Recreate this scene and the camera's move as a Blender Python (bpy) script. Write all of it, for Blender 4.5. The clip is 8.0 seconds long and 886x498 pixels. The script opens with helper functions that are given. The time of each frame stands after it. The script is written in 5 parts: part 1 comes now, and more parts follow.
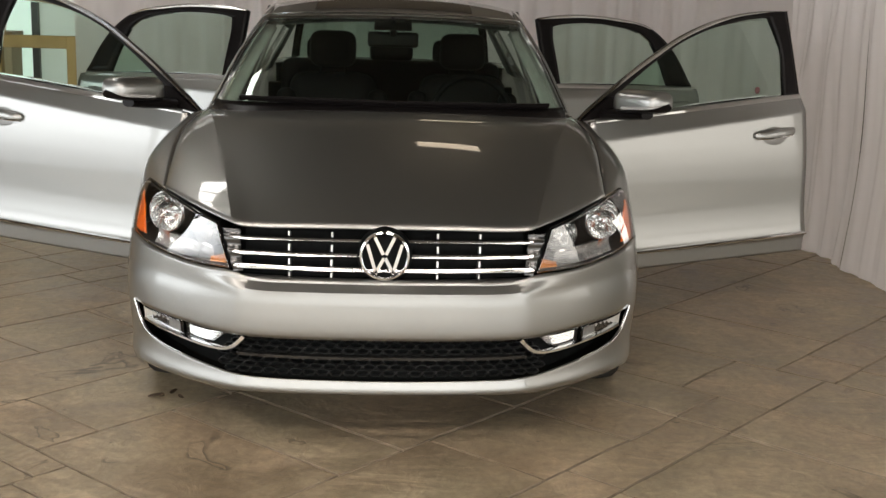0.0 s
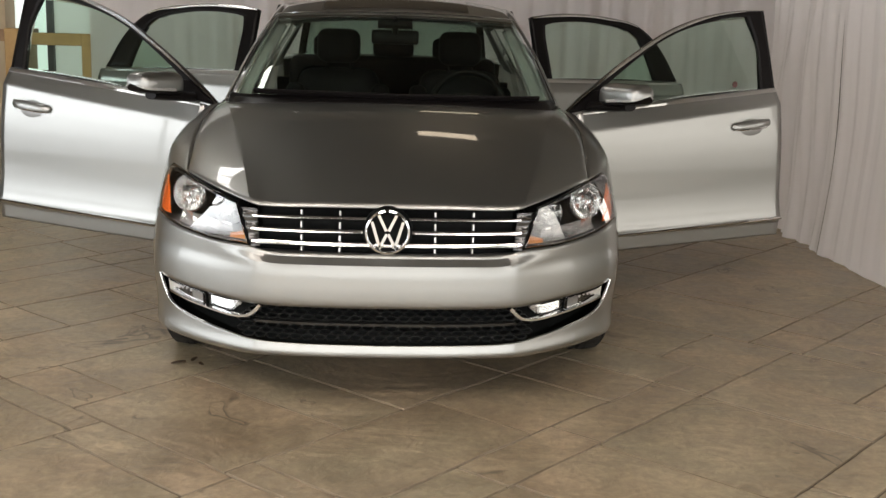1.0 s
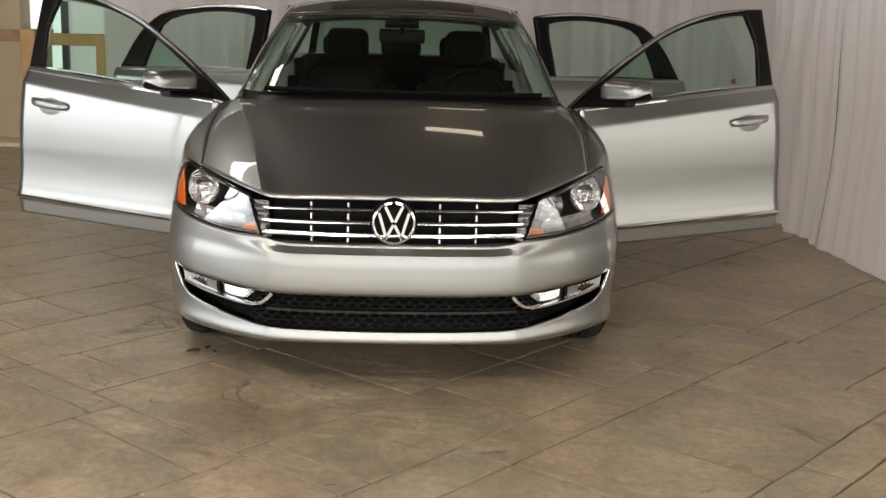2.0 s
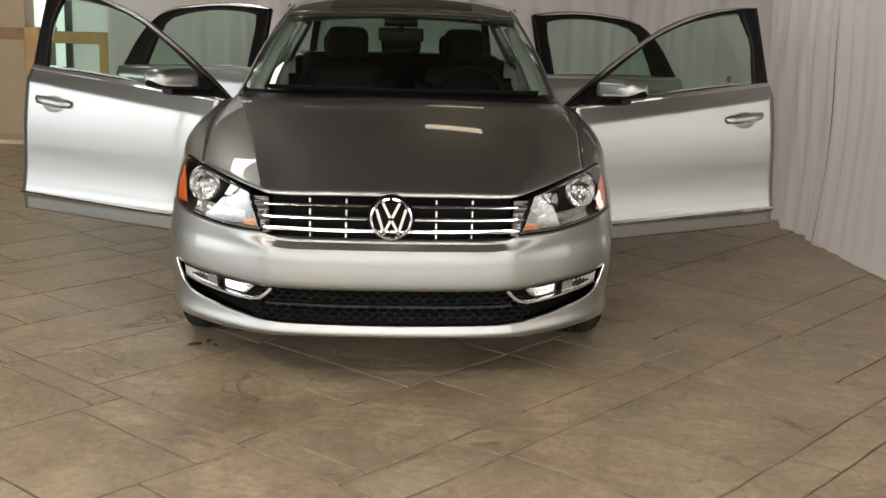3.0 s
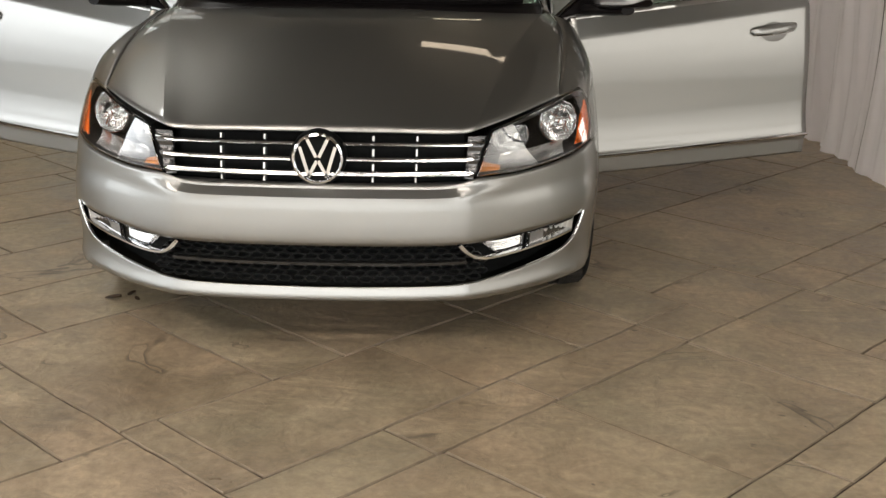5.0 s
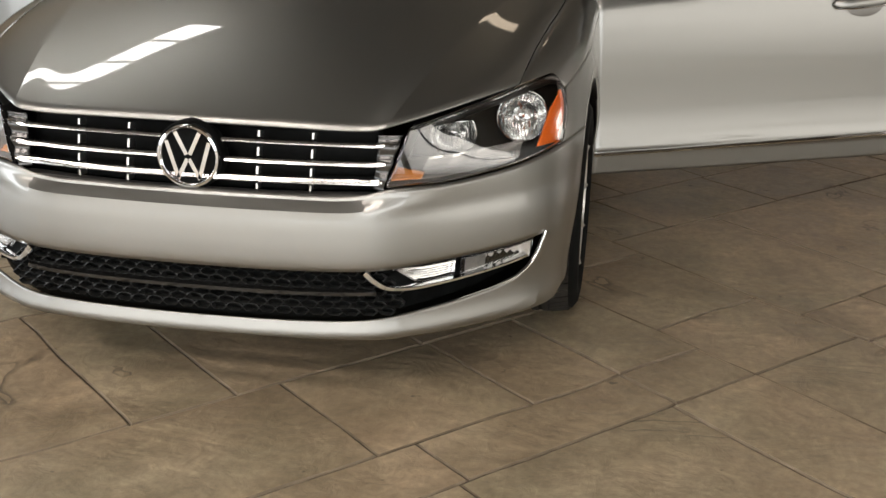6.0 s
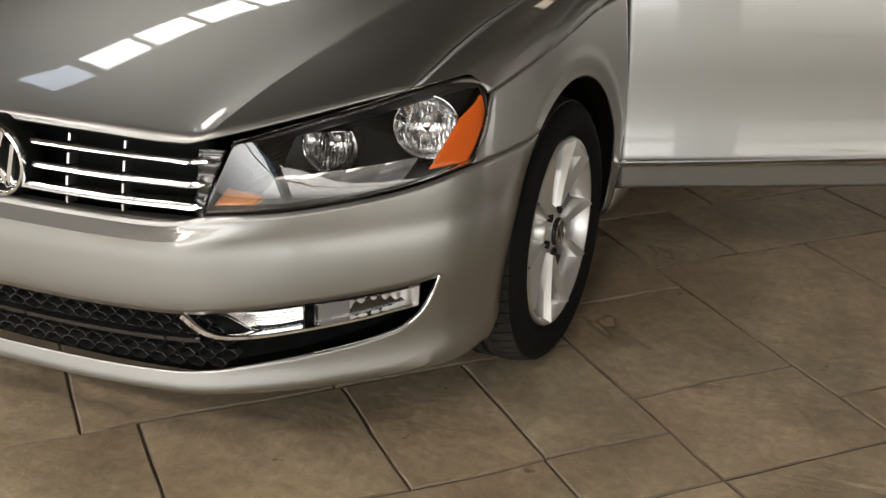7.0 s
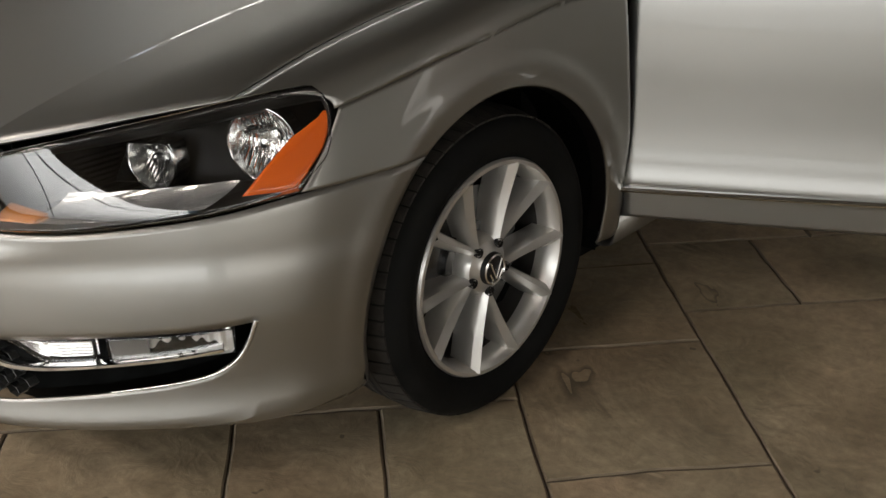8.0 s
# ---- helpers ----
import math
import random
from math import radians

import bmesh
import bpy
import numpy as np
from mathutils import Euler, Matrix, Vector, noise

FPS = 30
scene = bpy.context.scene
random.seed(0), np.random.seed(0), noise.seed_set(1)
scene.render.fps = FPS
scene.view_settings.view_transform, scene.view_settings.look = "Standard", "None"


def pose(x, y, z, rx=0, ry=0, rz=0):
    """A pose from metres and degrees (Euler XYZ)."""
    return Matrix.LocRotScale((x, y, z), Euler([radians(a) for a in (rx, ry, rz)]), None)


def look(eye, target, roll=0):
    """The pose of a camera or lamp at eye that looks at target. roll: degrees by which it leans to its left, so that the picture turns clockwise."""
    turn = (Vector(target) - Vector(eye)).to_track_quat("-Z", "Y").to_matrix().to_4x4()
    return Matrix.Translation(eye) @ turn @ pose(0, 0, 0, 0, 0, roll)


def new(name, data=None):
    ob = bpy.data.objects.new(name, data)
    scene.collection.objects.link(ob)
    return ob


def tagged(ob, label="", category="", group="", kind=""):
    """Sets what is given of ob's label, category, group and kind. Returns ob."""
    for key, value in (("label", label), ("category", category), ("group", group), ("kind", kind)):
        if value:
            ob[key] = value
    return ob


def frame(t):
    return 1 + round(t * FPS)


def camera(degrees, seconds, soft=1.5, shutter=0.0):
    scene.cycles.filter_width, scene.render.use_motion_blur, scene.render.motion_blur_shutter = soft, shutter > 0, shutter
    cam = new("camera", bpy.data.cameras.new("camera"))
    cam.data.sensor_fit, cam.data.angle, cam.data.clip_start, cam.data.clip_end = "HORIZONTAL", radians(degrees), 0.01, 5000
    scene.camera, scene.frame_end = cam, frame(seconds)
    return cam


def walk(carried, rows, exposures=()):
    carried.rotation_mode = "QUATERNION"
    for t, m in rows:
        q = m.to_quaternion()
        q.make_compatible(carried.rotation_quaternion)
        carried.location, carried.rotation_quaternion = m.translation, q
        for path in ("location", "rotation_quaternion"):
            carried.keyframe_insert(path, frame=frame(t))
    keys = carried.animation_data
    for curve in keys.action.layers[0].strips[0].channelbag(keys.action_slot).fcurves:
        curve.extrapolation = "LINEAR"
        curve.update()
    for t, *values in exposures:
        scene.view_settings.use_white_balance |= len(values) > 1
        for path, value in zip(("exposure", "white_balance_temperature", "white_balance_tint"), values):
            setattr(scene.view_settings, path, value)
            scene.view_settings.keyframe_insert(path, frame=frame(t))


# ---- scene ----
cam = camera(40.7, 8.0)
PATH = [
    (0, (-0.026, -3.502, 1.424), (0.086, -1.548, 1.011), 1.7),
    (0.5, (-0.036, -3.757, 1.445), (0.082, -1.805, 1.025), 1.8),
    (1, (-0.031, -3.906, 1.439), (0.078, -1.953, 1.022), 1.7),
    (1.5, (-0.026, -4.001, 1.437), (0.073, -2.047, 1.02), 1.6),
    (3, (0.004, -4.148, 1.449), (0.09, -2.195, 1.027), 1.5),
    (3.5, (0.013, -4.153, 1.451), (0.104, -2.203, 1.013), 1.6),
    (4, (0.061, -4.077, 1.447), (0.159, -2.136, 0.975), 1.4),
    (4.2, (0.137, -3.98, 1.443), (0.212, -2.042, 0.951), 1.1),
    (5.3, (0.56, -3.141, 1.404), (0.482, -1.233, 0.808), 1.1),
    (5.5, (0.704, -2.958, 1.364), (0.562, -1.055, 0.765), 1.0),
    (6, (1.044, -2.558, 1.389), (0.737, -0.695, 0.728), 1.3),
    (6.5, (1.47, -2.119, 1.338), (0.899, -0.326, 0.66), -0.1),
    (7, (1.749, -1.659, 1.392), (0.988, 0.028, 0.634), 0.5),
    (7.5, (2.066, -1.279, 1.417), (1.081, 0.272, 0.627), 0.0),
    (8, (2.295, -0.782, 1.381), (1.079, 0.574, 0.555), -1.4),
]
walk(cam, [(t, look(eye, target, roll)) for t, eye, target, roll in PATH], [(0, 0.0), (5.5, 0.0), (7.0, 0.0), (7.5, -0.06), (8, -0.25)])

# ---------------- world, lights, exposure ----------------
scene.view_settings.exposure = 0.0
world = bpy.data.worlds.new("world")
scene.world = world
world.use_nodes = True
wn = world.node_tree
sky = wn.nodes.new("ShaderNodeTexSky")
sky.sky_type, sky.sun_disc = "NISHITA", False
sky.sun_elevation, sky.sun_rotation = radians(50), radians(200)
wn.nodes["Background"].inputs["Strength"].default_value = 0.12
wn.links.new(sky.outputs[0], wn.nodes["Background"].inputs[0])

sun = new("sun", bpy.data.lights.new("sun", "SUN"))
sun.data.energy, sun.data.angle = 2.0, radians(0.6)
sun.data.color = (1.0, 0.95, 0.88)
sun.matrix_world = look((-2, -6, 9), (0, 0, 0))

# daylight through the glazed front of the hall, behind the camera
HALL_FRONT = -7.0


WEST, EAST = -8.0, 8.5
GLASS_TOP = 2.5


# ---------------- materials ----------------
def material(name, color=(0.5, 0.5, 0.5), rough=0.5, metal=0.0, coat=0.0, spec=None):
    mat = bpy.data.materials.new(name)
    mat.use_nodes = True
    b = mat.node_tree.nodes["Principled BSDF"]
    b.inputs["Base Color"].default_value = (*color, 1)
    b.inputs["Roughness"].default_value = rough
    b.inputs["Metallic"].default_value = metal
    b.inputs["Coat Weight"].default_value = coat
    b.inputs["Coat Roughness"].default_value = 0.03
    if spec is not None:
        b.inputs["Specular IOR Level"].default_value = spec
    return mat


def add(mat, kind, **values):
    n = mat.node_tree.nodes.new(kind)
    for key, v in values.items():
        n.inputs[key].default_value = v
    return n


def wire(mat, a, b):
    mat.node_tree.links.new(a, b)


def bsdf(mat):
    return mat.node_tree.nodes["Principled BSDF"]


def mottle(mat, c1, c2, scale, detail=6.0, rough=None, bump=0.0, bump_scale=None, bump_dist=0.01):
    """Two-colour noise, with roughness and relief from noise as well."""
    co = add(mat, "ShaderNodeTexCoord")
    n1 = add(mat, "ShaderNodeTexNoise", Scale=scale, Detail=detail, Roughness=0.6)
    wire(mat, co.outputs["Object"], n1.inputs["Vector"])
    ramp = add(mat, "ShaderNodeValToRGB")
    ramp.color_ramp.elements[0].position, ramp.color_ramp.elements[1].position = 0.32, 0.68
    ramp.color_ramp.elements[0].color, ramp.color_ramp.elements[1].color = (*c1, 1), (*c2, 1)
    wire(mat, n1.outputs["Fac"], ramp.inputs["Fac"])
    wire(mat, ramp.outputs["Color"], bsdf(mat).inputs["Base Color"])
    if rough:
        mr = add(mat, "ShaderNodeMapRange", **{"From Min": 0.3, "From Max": 0.7, "To Min": rough[0], "To Max": rough[1]})
        wire(mat, n1.outputs["Fac"], mr.inputs["Value"])
        wire(mat, mr.outputs["Result"], bsdf(mat).inputs["Roughness"])
    if bump:
        n2 = add(mat, "ShaderNodeTexNoise", Scale=bump_scale or scale * 6, Detail=5.0)
        wire(mat, co.outputs["Object"], n2.inputs["Vector"])
        bp = add(mat, "ShaderNodeBump", Strength=bump, Distance=bump_dist)
        wire(mat, n2.outputs["Fac"], bp.inputs["Height"])
        wire(mat, bp.outputs["Normal"], bsdf(mat).inputs["Normal"])
    return mat


def car_paint():
    mat = material("silver_paint", (0.305, 0.303, 0.288), 0.40, 0.97, 1.0)
    bsdf(mat).inputs["Coat IOR"].default_value = 1.48
    bsdf(mat).inputs["Coat Roughness"].default_value = 0.03
    co = add(mat, "ShaderNodeTexCoord")
    flake = add(mat, "ShaderNodeTexNoise", Scale=900.0, Detail=1.0)
    wire(mat, co.outputs["Object"], flake.inputs["Vector"])
    bp = add(mat, "ShaderNodeBump", Strength=0.06, Distance=0.0006)
    wire(mat, flake.outputs["Fac"], bp.inputs["Height"])
    wire(mat, bp.outputs["Normal"], bsdf(mat).inputs["Normal"])
    return mat


PAINT = car_paint()
SLAT_CHROME = material("slat_chrome", (0.72, 0.73, 0.73), 0.2, 1.0)
CHROME = material("chrome", (0.86, 0.87, 0.88), 0.07, 1.0)
SATIN = material("satin_metal", (0.80, 0.80, 0.79), 0.20, 1.0)
BLACK = mottle(material("black_plastic", (0.006, 0.006, 0.006), 0.5, spec=0.04), (0.003, 0.003, 0.003), (0.006, 0.007, 0.007), 30, rough=(0.42, 0.6))
GLOSS_BLACK = material("gloss_black", (0.006, 0.006, 0.006), 0.08, 0.0, 1.0)
TRIM_BLACK = material("black_trim", (0.006, 0.005, 0.005), 0.35, spec=0.12)
RUBBER = mottle(material("tyre_rubber", (0.012, 0.012, 0.012), 0.75, spec=0.10), (0.004, 0.0045, 0.0045), (0.009, 0.009, 0.0085), 14, rough=(0.62, 0.85), bump=0.2, bump_dist=0.002)
ALLOY = material("alloy", (0.62, 0.61, 0.585), 0.34, 0.75, 0.7)
SHADED_BARREL = material("shaded_barrel", (0.09, 0.088, 0.084), 0.38, 0.7)
TREAD = mottle(material("dusty_tread", (0.05, 0.047, 0.042), 0.85, spec=0.2), (0.016, 0.015, 0.014), (0.045, 0.041, 0.036), 30, rough=(0.75, 0.95))
AMBER = material("amber_lens", (0.74, 0.135, 0.012), 0.16, 0.0, 1.0)
BULB_AMBER = material("amber_bulb", (0.62, 0.22, 0.045), 0.2, 0.2, 1.0)
REFLECTOR = material("reflector", (0.90, 0.90, 0.89), 0.15, 1.0)
TRAY = material("bright_tray", (0.88, 0.88, 0.87), 0.22, 0.9)
FOG_TRAY = material("fog_tray", (0.80, 0.79, 0.76), 0.42, 0.65)
MESH_BLACK = material("gloss_mesh", (0.020, 0.021, 0.021), 0.3, spec=0.3)
HOUSING = material("lamp_housing", (0.012, 0.012, 0.012), 0.4, 0.0, spec=0.3)
LEATHER = mottle(material("black_leather", (0.006, 0.006, 0.0065), 0.55, spec=0.06), (0.005, 0.005, 0.0055), (0.010, 0.010, 0.011), 40, rough=(0.4, 0.55), bump=0.15, bump_dist=0.002)
DASH = mottle(material("dash_plastic", (0.007, 0.007, 0.007), 0.75, spec=0.05), (0.005, 0.005, 0.005), (0.009, 0.009, 0.009), 60, bump=0.1, bump_dist=0.001)
HEADLINER = mottle(material("headliner", (0.32, 0.31, 0.29), 0.9), (0.22, 0.215, 0.20), (0.28, 0.275, 0.26), 60)
SATIN_DARK = material("dark_satin", (0.2, 0.195, 0.185), 0.35, 0.9)
END_PLATE = material("end_plate", (0.10, 0.10, 0.10), 0.22, 0.9)
SATIN_TRIM = material("satin_trim", (0.52, 0.51, 0.49), 0.30, 1.0)
GREY_PLASTIC = material("grey_plastic", (0.18, 0.18, 0.175), 0.5)


def glass(name, color, ior=1.45, rough=0.0):
    mat = material(name, color, rough)
    bsdf(mat).inputs["Transmission Weight"].default_value = 1.0
    bsdf(mat).inputs["IOR"].default_value = ior
    return mat


GLASS = glass("tinted_glass", (0.62, 0.78, 0.69), 1.45)
LENS = glass("clear_lens", (0.97, 0.97, 0.97), 1.585)
PRISM = glass("prism_lens", (0.95, 0.95, 0.95), 1.45, 0.05)
SIGNAL = material("signal_lens", (0.34, 0.33, 0.32), 0.15, 0.0, 0.5)
MIRROR = material("mirror_glass", (0.8, 0.82, 0.82), 0.02, 1.0)


# ---------------- mesh helpers ----------------
def clamp(v, a=0.0, b=1.0):
    return max(a, min(b, v))


def lerp(a, b, t):
    return a + (b - a) * t


def spline(values, s):
    """Catmull-Rom through evenly spaced values (numbers or Vectors)."""
    n = len(values) - 1
    s = clamp(s, 0, n)
    i = min(int(s), n - 1)
    t = s - i
    p1, p2 = values[i], values[i + 1]
    p0 = values[i - 1] if i else p1 * 2 - p2
    p3 = values[i + 2] if i + 2 <= n else p2 * 2 - p1
    return 0.5 * (p1 * 2 + (p2 - p0) * t + (p0 * 2 - p1 * 5 + p2 * 4 - p3) * t * t + (p1 * 3 - p0 - p2 * 3 + p3) * t * t * t)


def table(pairs, v):
    """Straight lines between (key, value) pairs."""
    if v <= pairs[0][0]:
        return pairs[0][1]
    for (a, fa), (b, fb) in zip(pairs, pairs[1:]):
        if v <= b:
            return lerp(fa, fb, (v - a) / (b - a))
    return pairs[-1][1]


def smooth(t):
    t = clamp(t)
    return t * t * (3 - 2 * t)


def patch(bm, f, nu, nv, flip=False):
    """A grid of faces over f(u, v), u and v from 0 to 1."""
    grid = [[bm.verts.new(f(i / nu, j / nv)) for j in range(nv + 1)] for i in range(nu + 1)]
    for i in range(nu):
        for j in range(nv):
            q = [grid[i][j], grid[i + 1][j], grid[i + 1][j + 1], grid[i][j + 1]]
            bm.faces.new(q[::-1] if flip else q)
    return grid


def box(bm, lo, hi, m=None):
    c = [Vector((x, y, z)) for x in (lo[0], hi[0]) for y in (lo[1], hi[1]) for z in (lo[2], hi[2])]
    v = [bm.verts.new(m @ p if m else p) for p in c]
    for f in ((0, 1, 3, 2), (4, 6, 7, 5), (0, 4, 5, 1), (2, 3, 7, 6), (0, 2, 6, 4), (1, 5, 7, 3)):
        bm.faces.new([v[k] for k in f])
    return v


def soft_box(bm, lo, hi, r=0.01, seg=2, m=None):
    b = bmesh.new()
    box(b, lo, hi)
    bmesh.ops.bevel(b, geom=b.edges[:], offset=r, segments=seg, affect="EDGES", profile=0.5)
    merge(bm, b, m)


def merge(bm, other, m=None):
    where = {v: bm.verts.new(m @ v.co if m else v.co) for v in other.verts}
    for f in other.faces:
        bm.faces.new([where[v] for v in f.verts])
    other.free()


def tube(bm, points, radius, n=8, closed=False, ends=True, flat=1.0, up=Vector((0, 0, 1))):
    """A swept rod through points; flat squashes it along the up direction. radius: a number or one per point."""
    pts = [Vector(p) for p in points]
    rings = []
    for i, p in enumerate(pts):
        a = pts[i - 1] if i or closed else pts[0]
        b = pts[(i + 1) % len(pts)] if i + 1 < len(pts) or closed else pts[-1]
        t = (b - a).normalized()
        side = t.cross(up)
        side = side.normalized() if side.length > 1e-5 else t.orthogonal().normalized()
        top = side.cross(t)
        r = radius[i] if isinstance(radius, (list, tuple)) else radius
        rings.append([bm.verts.new(p + r * (math.cos(k * math.tau / n) * side + flat * math.sin(k * math.tau / n) * top)) for k in range(n)])
    for i in range(len(rings) if closed else len(rings) - 1):
        a, b = rings[i], rings[(i + 1) % len(rings)]
        for k in range(n):
            bm.faces.new((a[k], a[(k + 1) % n], b[(k + 1) % n], b[k]))
    if ends and not closed:
        bm.faces.new(rings[0][::-1])
        bm.faces.new(rings[-1])


def lathe(bm, profile, n=48, axis="x", centre=(0, 0, 0)):
    """Turns (radius, along) pairs round an axis."""
    c = Vector(centre)
    rings = []
    for r, h in profile:
        ring = []
        for k in range(n):
            a = k * math.tau / n
            p = (h, r * math.cos(a), r * math.sin(a)) if axis == "x" else (r * math.cos(a), h, r * math.sin(a)) if axis == "y" else (r * math.cos(a), r * math.sin(a), h)
            ring.append(bm.verts.new(c + Vector(p)))
        rings.append(ring)
    for a, b in zip(rings, rings[1:]):
        for k in range(n):
            bm.faces.new((a[k], a[(k + 1) % n], b[(k + 1) % n], b[k]))
    return rings


def plate(bm, outline, f, thick, nsub=0):
    """A flat outline of (a, b) pairs put into space by f(a, b, depth), with thickness."""
    front = [bm.verts.new(f(a, b, 0)) for a, b in outline]
    back = [bm.verts.new(f(a, b, thick)) for a, b in outline]
    bm.faces.new(front)
    bm.faces.new(back[::-1])
    for i in range(len(outline)):
        j = (i + 1) % len(outline)
        bm.faces.new((front[j], front[i], back[i], back[j]))


def finish(bm, weld=0.0004, normals=True):
    if weld:
        bmesh.ops.remove_doubles(bm, verts=bm.verts[:], dist=weld)
    if normals:
        bmesh.ops.recalc_face_normals(bm, faces=bm.faces[:])


def part(name, bm, mat, parent=None, label="", smooth_angle=40, thick=0.0, weld=0.0004):
    finish(bm, weld)
    me = bpy.data.meshes.new(name)
    bm.to_mesh(me)
    bm.free()
    me.materials.append(mat)
    if smooth_angle:
        me.shade_smooth()
        me.set_sharp_from_angle(angle=radians(smooth_angle))
    ob = new(name, me)
    ob.parent = parent
    if thick:
        mod = ob.modifiers.new("thickness", "SOLIDIFY")
        mod.thickness, mod.offset = thick, -1
    if label:
        tagged(ob, label)
    return ob


def thing(name, label, category, group="", kind=""):
    ob = new(name)
    ob.empty_display_size = 0.1
    return tagged(ob, label, category, group, kind)


# ---------------- the hall ----------------
CEILING = 4.6
DRAPE_TOP = 2.2
X0, X1, Y0, Y1 = WEST, EAST, HALL_FRONT, 8.5


def stamped_concrete():
    """Brown sealed concrete with slate-like ridges, dark veins and stains; each slab a little different."""
    mat = material("stamped_concrete", (0.2, 0.15, 0.11), 0.5)
    geo = add(mat, "ShaderNodeNewGeometry")
    info = add(mat, "ShaderNodeObjectInfo")
    shift = add(mat, "ShaderNodeVectorMath")
    shift.operation = "MULTIPLY_ADD"
    wire(mat, info.outputs["Random"], shift.inputs[0])
    shift.inputs[1].default_value = (37.0, 53.0, 11.0)
    wire(mat, geo.outputs["Position"], shift.inputs[2])
    pos = shift.outputs[0]
    # broad stains and fine grain
    n1 = add(mat, "ShaderNodeTexNoise", Scale=2.6, Detail=8.0, Roughness=0.62, Distortion=0.6)
    n2 = add(mat, "ShaderNodeTexNoise", Scale=38.0, Detail=6.0, Roughness=0.7)
    wire(mat, geo.outputs["Position"], n1.inputs["Vector"]), wire(mat, pos, n2.inputs["Vector"])
    ramp = add(mat, "ShaderNodeValToRGB")
    e = ramp.color_ramp.elements
    e[0].position, e[0].color = 0.32, (0.236, 0.186, 0.126, 1)
    e[1].position, e[1].color = 0.68, (0.432, 0.348, 0.244, 1)
    mid = e.new(0.5)
    mid.color = (0.330, 0.263, 0.180, 1)
    wire(mat, n1.outputs["Fac"], ramp.inputs["Fac"])
    grain = add(mat, "ShaderNodeMapRange", **{"From Min": 0.25, "From Max": 0.75, "To Min": 0.74, "To Max": 1.24})
    wire(mat, n2.outputs["Fac"], grain.inputs["Value"])
    n5 = add(mat, "ShaderNodeTexNoise", Scale=10.0, Detail=7.0, Roughness=0.68, Distortion=1.4)
    wire(mat, pos, n5.inputs["Vector"])
    cloud = add(mat, "ShaderNodeMapRange", **{"From Min": 0.3, "From Max": 0.7, "To Min": 0.76, "To Max": 1.21})
    wire(mat, n5.outputs["Fac"], cloud.inputs["Value"])
    n6 = add(mat, "ShaderNodeTexNoise", Scale=16.0, Detail=2.0)
    wire(mat, geo.outputs["Position"], n6.inputs["Vector"])
    speck = add(mat, "ShaderNodeMapRange", **{"From Min": 0.735, "From Max": 0.76, "To Min": 1.0, "To Max": 0.45})
    wire(mat, n6.outputs["Fac"], speck.inputs["Value"])
    spotted = add(mat, "ShaderNodeMath")
    spotted.operation = "MULTIPLY"
    wire(mat, cloud.outputs[0], spotted.inputs[0]), wire(mat, speck.outputs[0], spotted.inputs[1])
    tone = add(mat, "ShaderNodeMapRange", **{"To Min": 0.95, "To Max": 1.05})
    wire(mat, info.outputs["Random"], tone.inputs["Value"])
    # slate ledges: a stretched, warped noise cut into a few levels
    stretch = add(mat, "ShaderNodeMapping")
    stretch.inputs["Rotation"].default_value = (0, 0, radians(28))
    stretch.inputs["Scale"].default_value = (1.0, 1.35, 1.0)
    wire(mat, pos, stretch.inputs["Vector"])
    n3 = add(mat, "ShaderNodeTexNoise", Scale=1.6, Detail=4.5, Roughness=0.55, Distortion=0.7)
    wire(mat, stretch.outputs[0], n3.inputs["Vector"])
    fine = add(mat, "ShaderNodeMath")
    fine.operation = "MULTIPLY"
    wire(mat, n3.outputs["Fac"], fine.inputs[0])
    fine.inputs[1].default_value = 3.0
    saw = add(mat, "ShaderNodeMath")
    saw.operation = "FRACT"
    wire(mat, fine.outputs[0], saw.inputs[0])
    # a dark vein at each ledge's foot, broken up by the stains
    vein = add(mat, "ShaderNodeMapRange", **{"From Min": 0.0, "From Max": 0.06, "To Min": 0.30, "To Max": 1.0})
    wire(mat, saw.outputs[0], vein.inputs["Value"])
    broken = add(mat, "ShaderNodeMapRange", **{"From Min": 0.43, "From Max": 0.55, "To Min": 1.0, "To Max": 0.0})
    n4 = add(mat, "ShaderNodeTexNoise", Scale=2.2, Detail=3.0)
    wire(mat, pos, n4.inputs["Vector"]), wire(mat, n4.outputs["Fac"], broken.inputs["Value"])
    veil = add(mat, "ShaderNodeMath")
    veil.operation = "MAXIMUM"
    wire(mat, vein.outputs[0], veil.inputs[0]), wire(mat, broken.outputs[0], veil.inputs[1])
    m1 = add(mat, "ShaderNodeMath")
    m1.operation = "MULTIPLY"
    wire(mat, grain.outputs[0], m1.inputs[0]), wire(mat, tone.outputs[0], m1.inputs[1])
    m2 = add(mat, "ShaderNodeMath")
    m2.operation = "MULTIPLY"
    m3 = add(mat, "ShaderNodeMath")
    m3.operation = "MULTIPLY"
    wire(mat, m1.outputs[0], m3.inputs[0]), wire(mat, spotted.outputs[0], m3.inputs[1])
    wire(mat, m3.outputs[0], m2.inputs[0]), wire(mat, veil.outputs[0], m2.inputs[1])
    mul = add(mat, "ShaderNodeVectorMath")
    mul.operation = "SCALE"
    wire(mat, ramp.outputs["Color"], mul.inputs[0]), wire(mat, m2.outputs[0], mul.inputs["Scale"])
    # rust and olive drifts in the sealer
    n7 = add(mat, "ShaderNodeTexNoise", Scale=1.3, Detail=4.0, Roughness=0.6)
    wire(mat, pos, n7.inputs["Vector"])
    hue = add(mat, "ShaderNodeValToRGB")
    e = hue.color_ramp.elements
